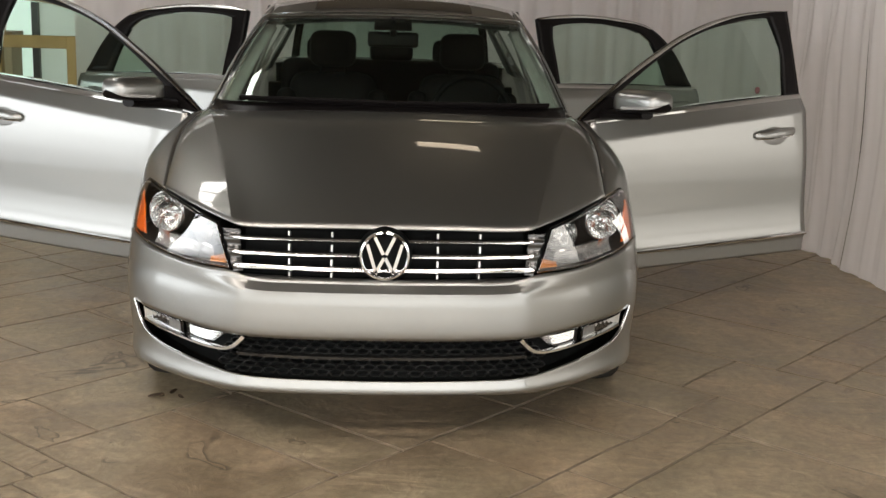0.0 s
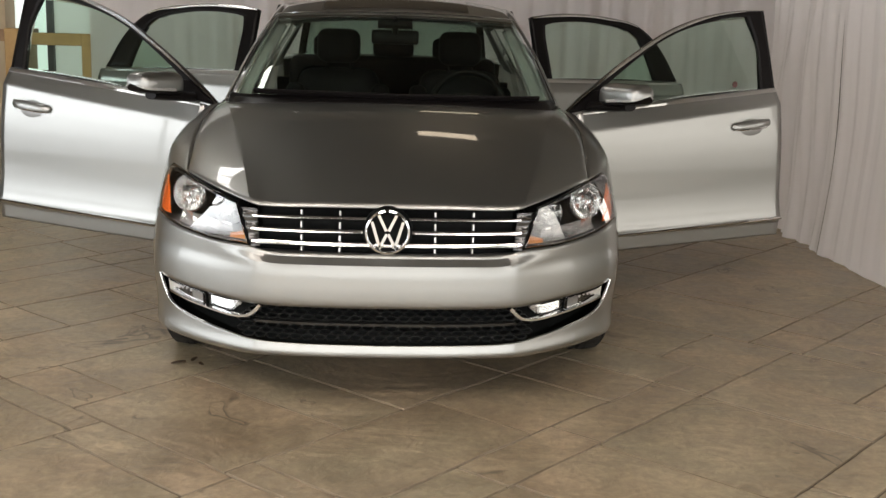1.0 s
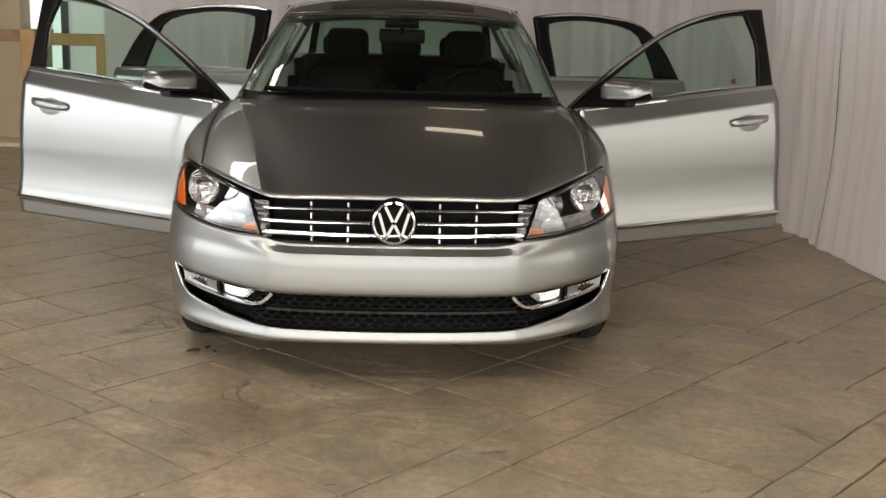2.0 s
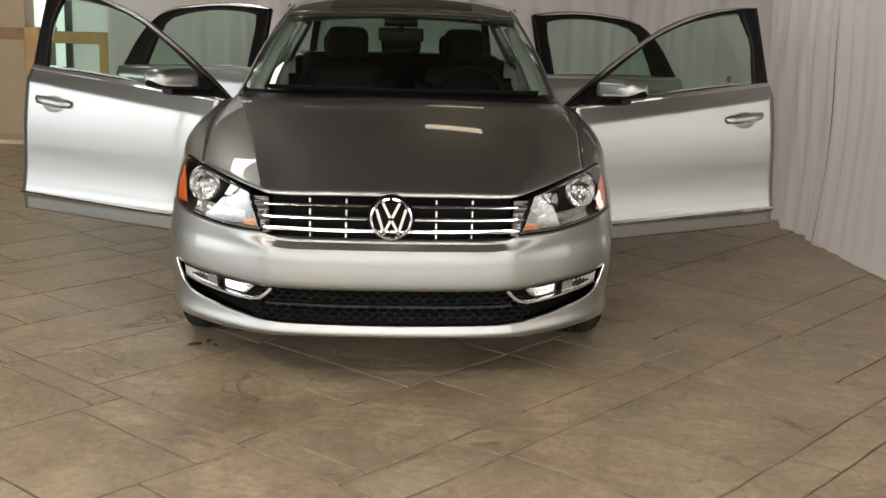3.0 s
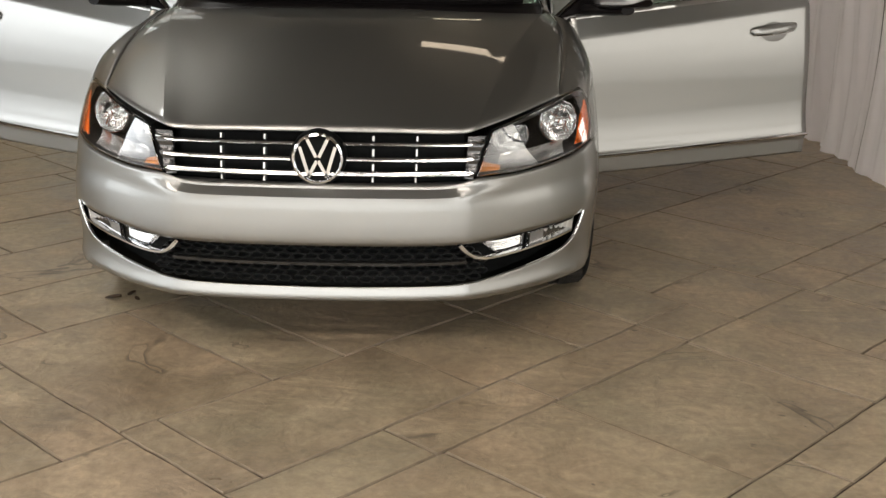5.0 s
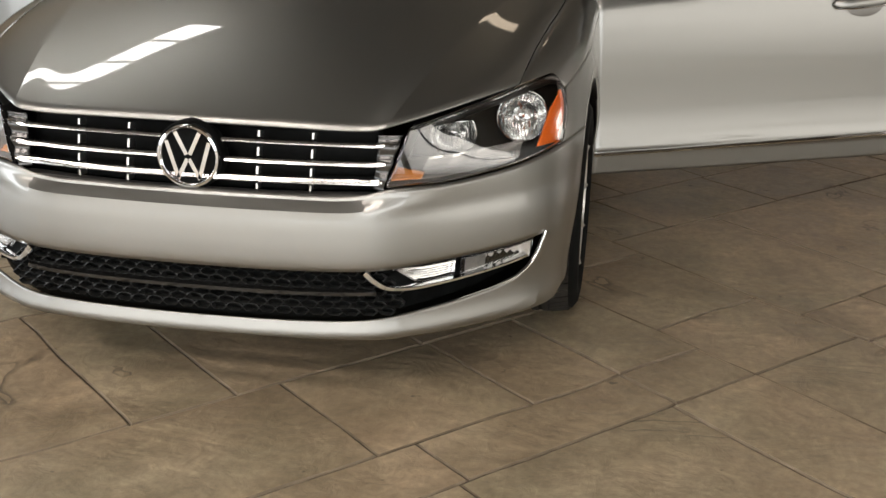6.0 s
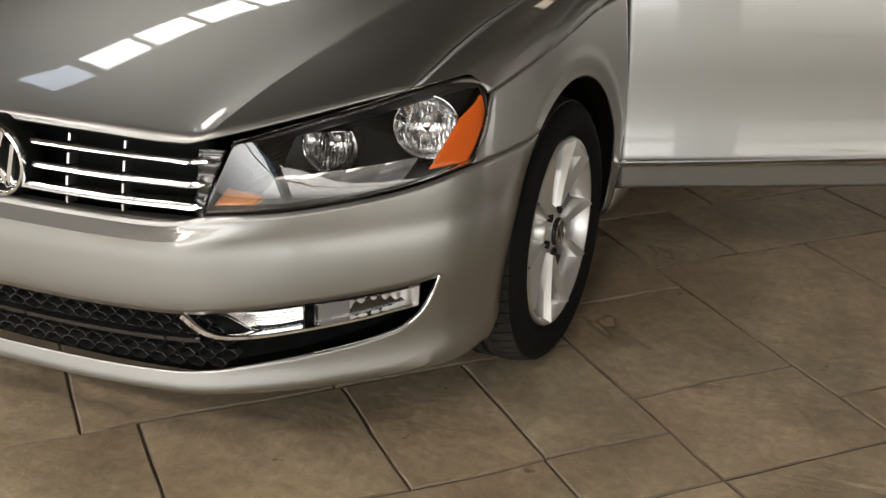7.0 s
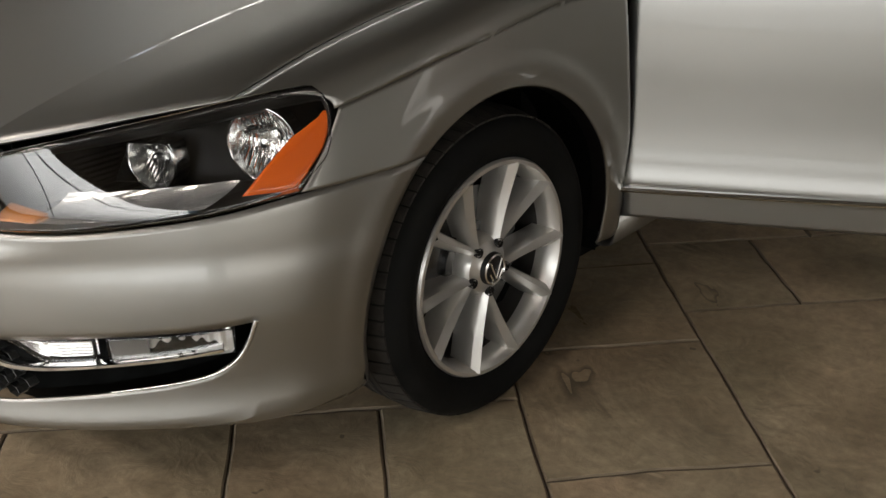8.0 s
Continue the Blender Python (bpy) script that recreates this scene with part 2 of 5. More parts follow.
    e[0].position, e[0].color = 0.36, (0.96, 0.99, 0.95, 1)
    e[1].position, e[1].color = 0.64, (1.03, 0.98, 0.93, 1)
    wire(mat, n7.outputs["Fac"], hue.inputs["Fac"])
    tint = add(mat, "ShaderNodeVectorMath")
    tint.operation = "MULTIPLY"
    wire(mat, mul.outputs[0], tint.inputs[0]), wire(mat, hue.outputs["Color"], tint.inputs[1])
    wire(mat, tint.outputs[0], bsdf(mat).inputs["Base Color"])
    bsdf(mat).inputs["Specular IOR Level"].default_value = 0.62
    rough = add(mat, "ShaderNodeMapRange", **{"From Min": 0.3, "From Max": 0.7, "To Min": 0.27, "To Max": 0.52})
    wire(mat, n1.outputs["Fac"], rough.inputs["Value"])
    wire(mat, rough.outputs[0], bsdf(mat).inputs["Roughness"])
    b1 = add(mat, "ShaderNodeBump", Strength=0.75, Distance=0.016)
    wire(mat, n3.outputs["Fac"], b1.inputs["Height"])
    b2 = add(mat, "ShaderNodeBump", Strength=0.65, Distance=0.006)
    wire(mat, saw.outputs[0], b2.inputs["Height"]), wire(mat, b1.outputs[0], b2.inputs["Normal"])
    b4 = add(mat, "ShaderNodeBump", Strength=0.5, Distance=0.006)
    wire(mat, n5.outputs["Fac"], b4.inputs["Height"]), wire(mat, b2.outputs[0], b4.inputs["Normal"])
    b3 = add(mat, "ShaderNodeBump", Strength=0.2, Distance=0.003)
    wire(mat, n2.outputs["Fac"], b3.inputs["Height"]), wire(mat, b4.outputs[0], b3.inputs["Normal"])
    wire(mat, b3.outputs[0], bsdf(mat).inputs["Normal"])
    return mat


CONCRETE = stamped_concrete()
JOINT = mottle(material("concrete_joint", (0.13, 0.1, 0.075), 0.8), (0.075, 0.058, 0.042), (0.17, 0.134, 0.097), 5)
EDGE = mottle(material("groove_edge", (0.2, 0.16, 0.115), 0.75, spec=0.25), (0.150, 0.119, 0.083), (0.275, 0.222, 0.158), 9)
WALL = mottle(material("beige_wall", (0.45, 0.35, 0.22), 0.7), (0.42, 0.32, 0.205), (0.48, 0.375, 0.24), 1.5, bump=0.1, bump_scale=80, bump_dist=0.002)
HALL_WALL = mottle(material("hall_wall", (0.2, 0.16, 0.11), 0.8), (0.085, 0.068, 0.048), (0.115, 0.093, 0.065), 1.5)
WOOD = mottle(material("wood_band", (0.3, 0.17, 0.07), 0.5), (0.22, 0.12, 0.05), (0.36, 0.21, 0.09), 5)
CEIL = mottle(material("dark_ceiling", (0.06, 0.052, 0.045), 0.9), (0.034, 0.026, 0.017), (0.052, 0.041, 0.028), 8)
PALE_CEIL = mottle(material("pale_ceiling", (0.7, 0.68, 0.64), 0.9), (0.35, 0.335, 0.31), (0.42, 0.40, 0.375), 3)
FABRIC = mottle(material("white_drape", (0.84, 0.80, 0.785), 0.9), (0.86, 0.80, 0.79), (0.91, 0.855, 0.845), 1.3, bump=0.15, bump_scale=500, bump_dist=0.001)
def let_light_through(mat, share):
    """Thin cloth: a share of the light passes through it."""
    back = add(mat, "ShaderNodeBsdfTranslucent", Color=(0.9, 0.85, 0.83, 1))
    mix = add(mat, "ShaderNodeMixShader", Fac=share)
    out = mat.node_tree.nodes["Material Output"]
    wire(mat, bsdf(mat).outputs[0], mix.inputs[1]), wire(mat, back.outputs[0], mix.inputs[2])
    wire(mat, mix.outputs[0], out.inputs["Surface"])


let_light_through(FABRIC, 0.48)
FRAME = material("window_frame", (0.05, 0.05, 0.05), 0.4, 0.5)


def emitter(name, color, strength):
    mat = material(name, (0.8, 0.8, 0.8), 0.5)
    bsdf(mat).inputs["Emission Color"].default_value = (*color, 1)
    bsdf(mat).inputs["Emission Strength"].default_value = strength
    return mat


def outdoors(name, color, strength, low, high):
    """A hazy bright view: a dim ground that passes softly into a bright sky between two heights."""
    mat = emitter(name, color, strength)
    geo = add(mat, "ShaderNodeNewGeometry")
    xyz = add(mat, "ShaderNodeSeparateXYZ")
    wire(mat, geo.outputs["Position"], xyz.inputs[0])
    rise = add(mat, "ShaderNodeMapRange", **{"From Min": low, "From Max": high, "To Min": strength * 0.22, "To Max": strength})
    rise.interpolation_type = "SMOOTHSTEP"
    wire(mat, xyz.outputs["Z"], rise.inputs["Value"])
    wire(mat, rise.outputs[0], bsdf(mat).inputs["Emission Strength"])
    bsdf(mat).inputs["Base Color"].default_value = (0, 0, 0, 1)
    return mat


PANEL = emitter("light_panel", (1.0, 0.97, 0.92), 11.0)
FILL_PANEL = emitter("fill_light_panel", (1.0, 0.90, 0.82), 20.0)

bm = bmesh.new()
box(bm, (X0, Y0, -0.2), (X1, Y1, -0.008))
floor = tagged(part("floor", bm, JOINT, smooth_angle=0), "brown stamped concrete floor in a slate slab pattern", "floor", kind="structure")
bm = bmesh.new()
box(bm, (X0, Y0, CEILING), (X1, 0.4, CEILING + 0.1))
box(bm, (-1.75, 0.4, CEILING), (2.3, Y1, CEILING + 0.1))
tagged(part("ceiling", bm, CEIL, smooth_angle=0), "plain dark ceiling of the showroom", "ceiling", kind="structure")
# unseen pale bays, added so that the hood reflects something lighter
bm = bmesh.new()
box(bm, (X0, 0.4, CEILING), (-1.75, Y1, CEILING + 0.1))
box(bm, (2.3, 0.4, CEILING), (X1, Y1, CEILING + 0.1))
tagged(part("ceiling_bay", bm, PALE_CEIL, smooth_angle=0), "unseen pale ceiling bays added to lighten reflections in the hood", "ceiling", kind="structure")
bm = bmesh.new()
box(bm, (X0 - 0.2, Y1, 0), (X1 + 0.2, Y1 + 0.2, CEILING))
tagged(part("wall_north", bm, HALL_WALL, smooth_angle=0), "plain brown painted wall of the hall", "wall", kind="structure")


def glazed_wall(name, window, m, length, spans, panes, top=GLASS_TOP):
    """A wall along local x, 0.2 m thick behind local y = 0, with glazing over the span."""
    bm = bmesh.new()
    lo, hi = spans
    box(bm, (0, -0.2, 0), (length, 0, 0.12), m)
    box(bm, (0, -0.2, top), (length, 0, CEILING), m)
    if lo > 0:
        box(bm, (0, -0.2, 0.12), (lo, 0, top), m)
    if hi < length:
        box(bm, (hi, -0.2, 0.12), (length, 0, top), m)
    tagged(part(name, bm, HALL_WALL, smooth_angle=0), "brown wall round the glazed shopfront", "wall", kind="structure")
    root = tagged(new(window), "wide glazed shopfront with dark metal mullions; the east ones are added", "window", kind="structure")
    for k in range(panes + 1):
        x = lerp(lo + 0.035, hi - 0.035, k / panes)
        bm = bmesh.new()
        box(bm, (x - 0.025, -0.06, 0.12), (x + 0.025, 0.02, top), m)
        part("mullion", bm, FRAME, root, smooth_angle=0)
    bm = bmesh.new()
    box(bm, (lo, -0.05, 1.95), (hi, 0.015, 2.01), m)
    part("transom", bm, FRAME, root, smooth_angle=0)


glazed_wall("wall_south", "window_1", pose(X0, Y0, 0), X1 - X0, (0.0, X1 - X0), 3)
# unseen east openings, added to let light onto the open door and through the drape
EAST_SPLIT = 0.9
glazed_wall("wall_east_1", "window_3", pose(X1, Y0, 0, 0, 0, 90), EAST_SPLIT - Y0, (0.4, 7.6), 1)
glazed_wall("wall_east_2", "window_5", pose(X1, EAST_SPLIT, 0, 0, 0, 90), Y1 - EAST_SPLIT, (3.6, 7.4), 1)
glazed_wall("wall_west", "window_4", pose(X0, Y1, 0, 0, 0, -90), Y1 - Y0, (6.5, 15.0), 3)
VIEWS = (
    # the east sheet is an added glow with soft edges for the door's reflection
    ("backdrop_east", (EAST + 0.6, Y0), (EAST + 0.62, Y1), outdoors("east_fill_glow", (1.0, 0.95, 0.87), 4.3, 0.0, 2.2)),
    ("backdrop_west", (WEST - 0.62, Y0), (WEST - 0.6, Y1), outdoors("view_west", (0.95, 0.98, 1.0), 7.4, 0.0, 2.2)),
    ("backdrop_south", (WEST, Y0 - 0.62), (EAST, Y0 - 0.6), outdoors("view_south", (0.985, 0.98, 0.955), 7.0, 0.0, 2.2)),
)
for name, lo, hi, mat in VIEWS:
    bm = bmesh.new()
    box(bm, (*lo, -0.2), (*hi, 5.0))
    tagged(part(name, bm, mat, smooth_angle=0), "bright hazy daylight view outside the showroom; the east one is added", "backdrop", kind="structure")


def drape(a, b, height, label, folds, seed, depth=0.05, width=1.25):
    """A pleated drape hung from a to b (plan points), in panels side by side."""
    rnd = random.Random(seed)
    a, b = Vector((*a, 0)), Vector((*b, 0))
    along = (b - a).normalized()
    side = Vector((-along.y, along.x, 0))
    length = (b - a).length
    ph = [rnd.uniform(0, 6.3) for _ in range(8)]
    k = folds * math.tau / length
    root = tagged(new("drape"), label, "curtain", "drapes round the display bay")

    def f(d, v):
        z = 0.004 + v * height
        drift = 0.16 * math.sin(d * 1.7 + ph[0]) * (1 - v) + 0.06 * math.sin(d * 0.9 + ph[5]) * v
        w = math.sin(k * (d + drift) + ph[1] + 1.6 * math.sin(1.1 * d + ph[2]))
        w2 = math.sin(2.4 * k * (d + 0.7 * drift) + ph[3])
        w3 = math.sin(4.9 * k * (d - 0.5 * drift) + ph[6])
        amp = depth * (0.55 + 0.45 * math.sin(2.3 * d + ph[4])) * (1.0 - 0.2 * v)
        off = amp * (0.7 * math.copysign(abs(w) ** 1.3, w) + 0.35 * w2 + 0.12 * w3) + (1 - v) ** 5 * 0.025
        off += 0.012 * math.sin(9 * v + 3 * d + ph[7])
        return a + along * d + side * off + Vector((0, 0, z))

    count = max(1, round(length / width))
    for n in range(count):
        d0, d1 = length * n / count, length * (n + 1) / count
        bm = bmesh.new()
        patch(bm, lambda u, v: f(lerp(d0 - 0.02, d1, u), v) + side * (0.006 if n % 2 else 0.0), int((d1 - d0) * 60), 26)
        part("drape_panel", bm, FABRIC, root, "", 180)
    bm = bmesh.new()
    tube(bm, [a + Vector((0, 0, height - 0.02)), b + Vector((0, 0, height - 0.02))], 0.02, 8)
    for p in (a, b):
        q = p + side * -0.10 + along * (0.3 if p is a else -0.3)
        tube(bm, [q, q + Vector((0, 0, height - 0.03))], 0.02, 8)
    part("drape_pole", bm, FRAME, root)
    return root


drape((2.66, 1.80), (2.56, 4.0), DRAPE_TOP, "tall white pleated drape hanging down to the floor", 6, 3, 0.044)
drape((3.4, 6.1), (-2.4, 6.1), DRAPE_TOP, "white pleated backdrop drape behind the car", 17, 5, 0.04)

# beige pier with a wooden band
pier = thing("pier", "beige wall pier with a brown wooden band", "wall", kind="structure")
bm = bmesh.new()
box(bm, (-7.9, 7.2, 0), (-3.41, 7.5, CEILING))
box(bm, (-3.41, 7.2, 0), (-3.22, 7.5, 0.91))
part("pier_wall", bm, WALL, pier, smooth_angle=0)
bm = bmesh.new()
box(bm, (-7.9, 7.17, 0.912), (-3.20, 7.5, 1.02))
part("wood_band", bm, WOOD, pier, smooth_angle=0)
# low cream strip along the foot of the wall
bm = bmesh.new()
box(bm, (-7.9, 6.75, 0.0), (-3.20, 7.196, 0.035))
part("plinth", bm, material("cream_strip", (0.6, 0.5, 0.36), 0.5), pier, "pale low strip along the foot of the wall", 0)

# ceiling light panels; the six large ones are added to light the floor
FIXTURE = material("fixture_frame", (0.7, 0.7, 0.68), 0.4)
WARM_PANEL = emitter("warm_panel", (1.0, 0.80, 0.58), 3.0)
COOL_PANEL = emitter("cool_panel", (0.75, 0.85, 1.0), 4.5)
STRIP = (0.42, 0.907)
lights = [(-3.20 + STRIP[0] * 0.66 * k, 2.48 + STRIP[1] * 0.66 * k, 65, 0.58, 0.46, PANEL) for k in range(4)]
lights += [(-3.48, 1.82, 65, 0.55, 0.46, COOL_PANEL), (0.80, 6.0, 0, 0.80, 0.50, WARM_PANEL)]
lights += [(x, y, 0, 1.8, 0.8, FILL_PANEL) for x in (-4.6, -1.6, 1.4) for y in (-4.0, -5.9)]
for x, y, turn, w, d, mat in lights:
    lightbox = thing("ceiling_light", "rectangular white ceiling light panel, lit; the large ones are added fill" if mat in (PANEL, FILL_PANEL) else "small tinted ceiling light panel, lit", "ceiling light", "ceiling lights")
    lightbox.matrix_world = pose(x, y, CEILING, 0, 0, turn)
    bm = bmesh.new()
    box(bm, (-w / 2 - 0.02, -d / 2 - 0.02, -0.05), (w / 2 + 0.02, d / 2 + 0.02, -0.002))
    part("housing", bm, FIXTURE, lightbox, smooth_angle=0)
    bm = bmesh.new()
    box(bm, (-w / 2, -d / 2, -0.056), (w / 2, d / 2, -0.052))
    part("diffuser", bm, mat, lightbox, smooth_angle=0)


# ---------------- the car: shape of its skin ----------------
# x to the car's left, y to its tail, z up; the front of the bumper lies at y = 0
AXLE_Y, AXLE_Z, TYRE_R, ARCH_R = 0.944, 0.324, 0.334, 0.380
BELT_LOW = [Vector(p) for p in ((-0.22, 0.006), (0, 0.0), (0.22, 0.006), (0.395, 0.030), (0.495, 0.067), (0.63, 0.160), (0.775, 0.298), (0.86, 0.418), (0.898, 0.56), (0.914, 0.76), (0.918, 0.95), (0.918, 1.2), (0.915, 1.45))]
BELT_TOP = [Vector(p) for p in ((-0.22, 0.056), (0, 0.054), (0.22, 0.056), (0.40, 0.063), (0.474, 0.088), (0.60, 0.218), (0.735, 0.396), (0.83, 0.546), (0.868, 0.66), (0.893, 0.80), (0.902, 0.97), (0.902, 1.2), (0.902, 1.45))]

TUCK = ((0.17, 0.075), (0.196, 0.040), (0.216, 0.004), (0.228, 0.0), (0.265, 0.009), (0.30, 0.012), (0.39, 0.004), (0.41, 0.0), (0.45, 0.001), (0.50, 0.005), (0.535, 0.010), (0.62, 0.0))


def belt(s, z):
    """The skin round the nose and along the fender: s from 0 (middle) to 11 (door edge)."""
    low, top = spline(BELT_LOW, s + 1), spline(BELT_TOP, s + 1)
    t = spline(BELT_LOW, min(s + 1.05, 12)) - spline(BELT_LOW, s + 0.95)
    inward = Vector((-t.y, t.x)).normalized()
    fade = 1 - smooth((s - 5.5) / 2.5)
    tuck = sum(table(TUCK, z + d) for d in (-0.008, -0.004, 0, 0.004, 0.008)) / 5
    tuck += 0.027 * smooth((z - 0.536 - 0.012 * smooth((s - 2) / 2)) / (0.026 + 0.016 * smooth((s - 1.8) / 2))) * (1 - smooth((s - 1.8) / 2.2))
    rear = table(((0.18, 0.06), (0.26, 0.025), (0.36, 0.012), (0.5, 0.0)), z)
    b = max(0.0, (z - 0.555) / 0.215)
    b = lerp(b, max(0.0, (z - 0.47) / 0.30) ** 1.75, smooth((s - 2.8) / 1.2)) if b < 1 else b
    b = b if b < 1 else b + 1.2 * (b - 1) ** 1.6
    p = low + inward * (tuck * fade + rear * (1 - fade)) + (top - low) * b
    return Vector((p.x, p.y, z))


def side_s(y, z, a=5.0, b=11.0):
    """The s at which the skin reaches y at height z."""
    for _ in range(26):
        m = (a + b) / 2
        a, b = (m, b) if belt(m, z).y < y else (a, m)
    return (a + b) / 2


def side_point(y, z):
    return belt(side_s(y, z), z)


def bumper_top(s):
    return spline([0.572, 0.572, 0.572, 0.590, 0.593, 0.608, 0.630, 0.634, 0.632, 0.632, 0.632, 0.632], s)


def lamp_top(s):
    return spline([0.721, 0.722, 0.721, 0.718, 0.725, 0.757, 0.785, 0.792], s + 1)


S_TIP = 5.55


def intake_top(s):
    return spline([0.393, 0.393, 0.393, 0.396, 0.405, 0.413, 0.4285], s)


def intake_low(s):
    return table(((0, 0.262), (2, 0.264), (3, 0.270), (4, 0.288), (4.6, 0.302), (5.0, 0.318), (5.25, 0.342), (5.4, 0.372), (S_TIP, 0.421)), s)


def skirt(s):
    return spline([0.220, 0.220, 0.216, 0.210, 0.203, 0.196, 0.192, 0.192, 0.196, 0.196, 0.196, 0.196], s)


def arch_front(z):
    return AXLE_Y + 0.012 - math.sqrt(max(0.0, ARCH_R ** 2 - (z - AXLE_Z) ** 2))


def arch_z(y):
    return AXLE_Z + math.sqrt(max(0.0, ARCH_R ** 2 - (y - AXLE_Y - 0.012) ** 2))


def flared(p):
    """The skin drawn in to a rolled edge round the wheel arch."""
    r = math.hypot(p.y - AXLE_Y - 0.012, p.z - AXLE_Z) - ARCH_R
    return p - Vector((0.003 * (1 - smooth(r / 0.03)) - 0.004 * math.exp(-((r - 0.045) / 0.02) ** 2), 0, 0)) if p.x > 0.6 else p


GAP = [Vector(p) for p in ((0.738, 0.418, 0.786), (0.757, 0.62, 0.842), (0.778, 0.82, 0.880), (0.795, 1.02, 0.905), (0.80, 1.21, 0.925), (0.785, 1.40, 0.947))]


def hood_front(u):
    """The hood's front edge, from the middle to where it meets the fender."""
    if u < 0.6:
        s = 2.95 * u / 0.6
        return belt(s, lamp_top(s)) + Vector((0, 0.004, 0.006))
    s = lerp(2.95, 5.0, (u - 0.6) / 0.4)
    return belt(s, lamp_top(s)) + Vector((0.0, 0.004, 0.006))


def hood_end(x):
    return Vector((x, 1.13 + 0.27 * (x / 0.78) ** 2.2, 0.985 - 0.038 * (x / 0.78) ** 2))


def hood_rear(u):
    x = 0.762 * u / 0.6 if u < 0.6 else lerp(0.762, 0.782, (u - 0.6) / 0.4)
    return hood_end(x)


def hood_point(u, v):
    a, b = hood_front(u), hood_rear(u)
    rise = 1 - (1 - v) ** 1.75
    p = Vector((lerp(a.x, b.x, v), lerp(a.y, b.y, v), lerp(a.z, b.z, rise)))
    if u > 0.6:
        g = spline(GAP, v * 5)
        k = ((u - 0.6) / 0.4) ** 1.02
        p = p.lerp(Vector((lerp(p.x, g.x - 0.0015, k), lerp(p.y, g.y, k), lerp(p.z, g.z, k))), 1.0)
    ridge = math.exp(-abs(u - 0.6) / (0.22 if u > 0.6 else 0.20)) * math.sin(math.pi * lerp(0.06, 0.92, v)) ** 0.8
    if u > 0.6:
        ridge *= 1 - ((u - 0.6) / 0.4) ** 2
        p.z += 0.004 * math.sin(math.pi * (u - 0.6) / 0.4) * math.sin(math.pi * v)
    edge = max(0.0, u - 0.6) / 0.4
    p.z += 0.012 * (1 - math.exp(-v / 0.07)) * (1 - v) * (1 - edge ** 3)
    p.z += 0.027 * ridge + 0.010 * math.sin(math.pi * v) * (1 - min(1.0, u / 0.6) ** 2)
    return p


def sided(sign):
    return Matrix.Diagonal((sign, 1, 1, 1))


def put(bm, sign):
    if sign < 0:
        bmesh.ops.transform(bm, matrix=sided(-1), verts=bm.verts[:])
        bmesh.ops.reverse_faces(bm, faces=bm.faces[:])
    return bm


car = thing("car", "silver metallic saloon car with all four doors open", "car")

# hood
bm = bmesh.new()
patch(bm, lambda u, v: hood_point(u, v), 50, 40)
other = bmesh.new()
patch(other, lambda u, v: sided(-1) @ hood_point(u, v), 50, 40, True)
merge(bm, other)
part("hood", bm, PAINT, car, "silver metallic hood with two raised creases", 9, thick=0.005, weld=0.0008)

# front bumper skin in three fields a side
bm = bmesh.new()
for sign in (1, -1):
    b = bmesh.new()
    patch(b, lambda u, v: belt(u * S_TIP, lerp(intake_top(u * S_TIP), bumper_top(u * S_TIP), v)), 60, 16)
    patch(b, lambda u, v: belt(u * S_TIP, lerp(skirt(u * S_TIP), intake_low(u * S_TIP), v)), 60, 10)

    waist = intake_low(S_TIP)

    def corner(u, v, upper):
        z = lerp(waist, bumper_top(8), v) if upper else lerp(skirt(8), waist, v)
        far = side_s(arch_front(z), z)
        s = lerp(S_TIP, far, u)
        z = lerp(waist, bumper_top(s), v) if upper else lerp(skirt(s), waist, v)
        return flared(belt(s, z))

    patch(b, lambda u, v: corner(u, v, True), 26, 16)
    patch(b, lambda u, v: corner(u, v, False), 26, 10)
    merge(bm, put(b, sign))
part("front_bumper", bm, PAINT, car, "smooth silver front bumper without number plate", 35, thick=0.006, weld=0.0008)

# dark inner shield behind grille, lamps and intakes
bm = bmesh.new()
for sign in (1, -1):
    b = bmesh.new()
    patch(b, lambda u, v: belt(u * 6.0, lerp(0.21, lamp_top(u * 6.0) - 0.004 if u * 6.0 < 2.7 else bumper_top(u * 6.0) - 0.012, v)) + Vector((-0.05 * smooth(u * 2 - 1), 0.10, 0)), 40, 8)
    merge(bm, put(b, sign))
part("inner_shield", bm, BLACK, car)


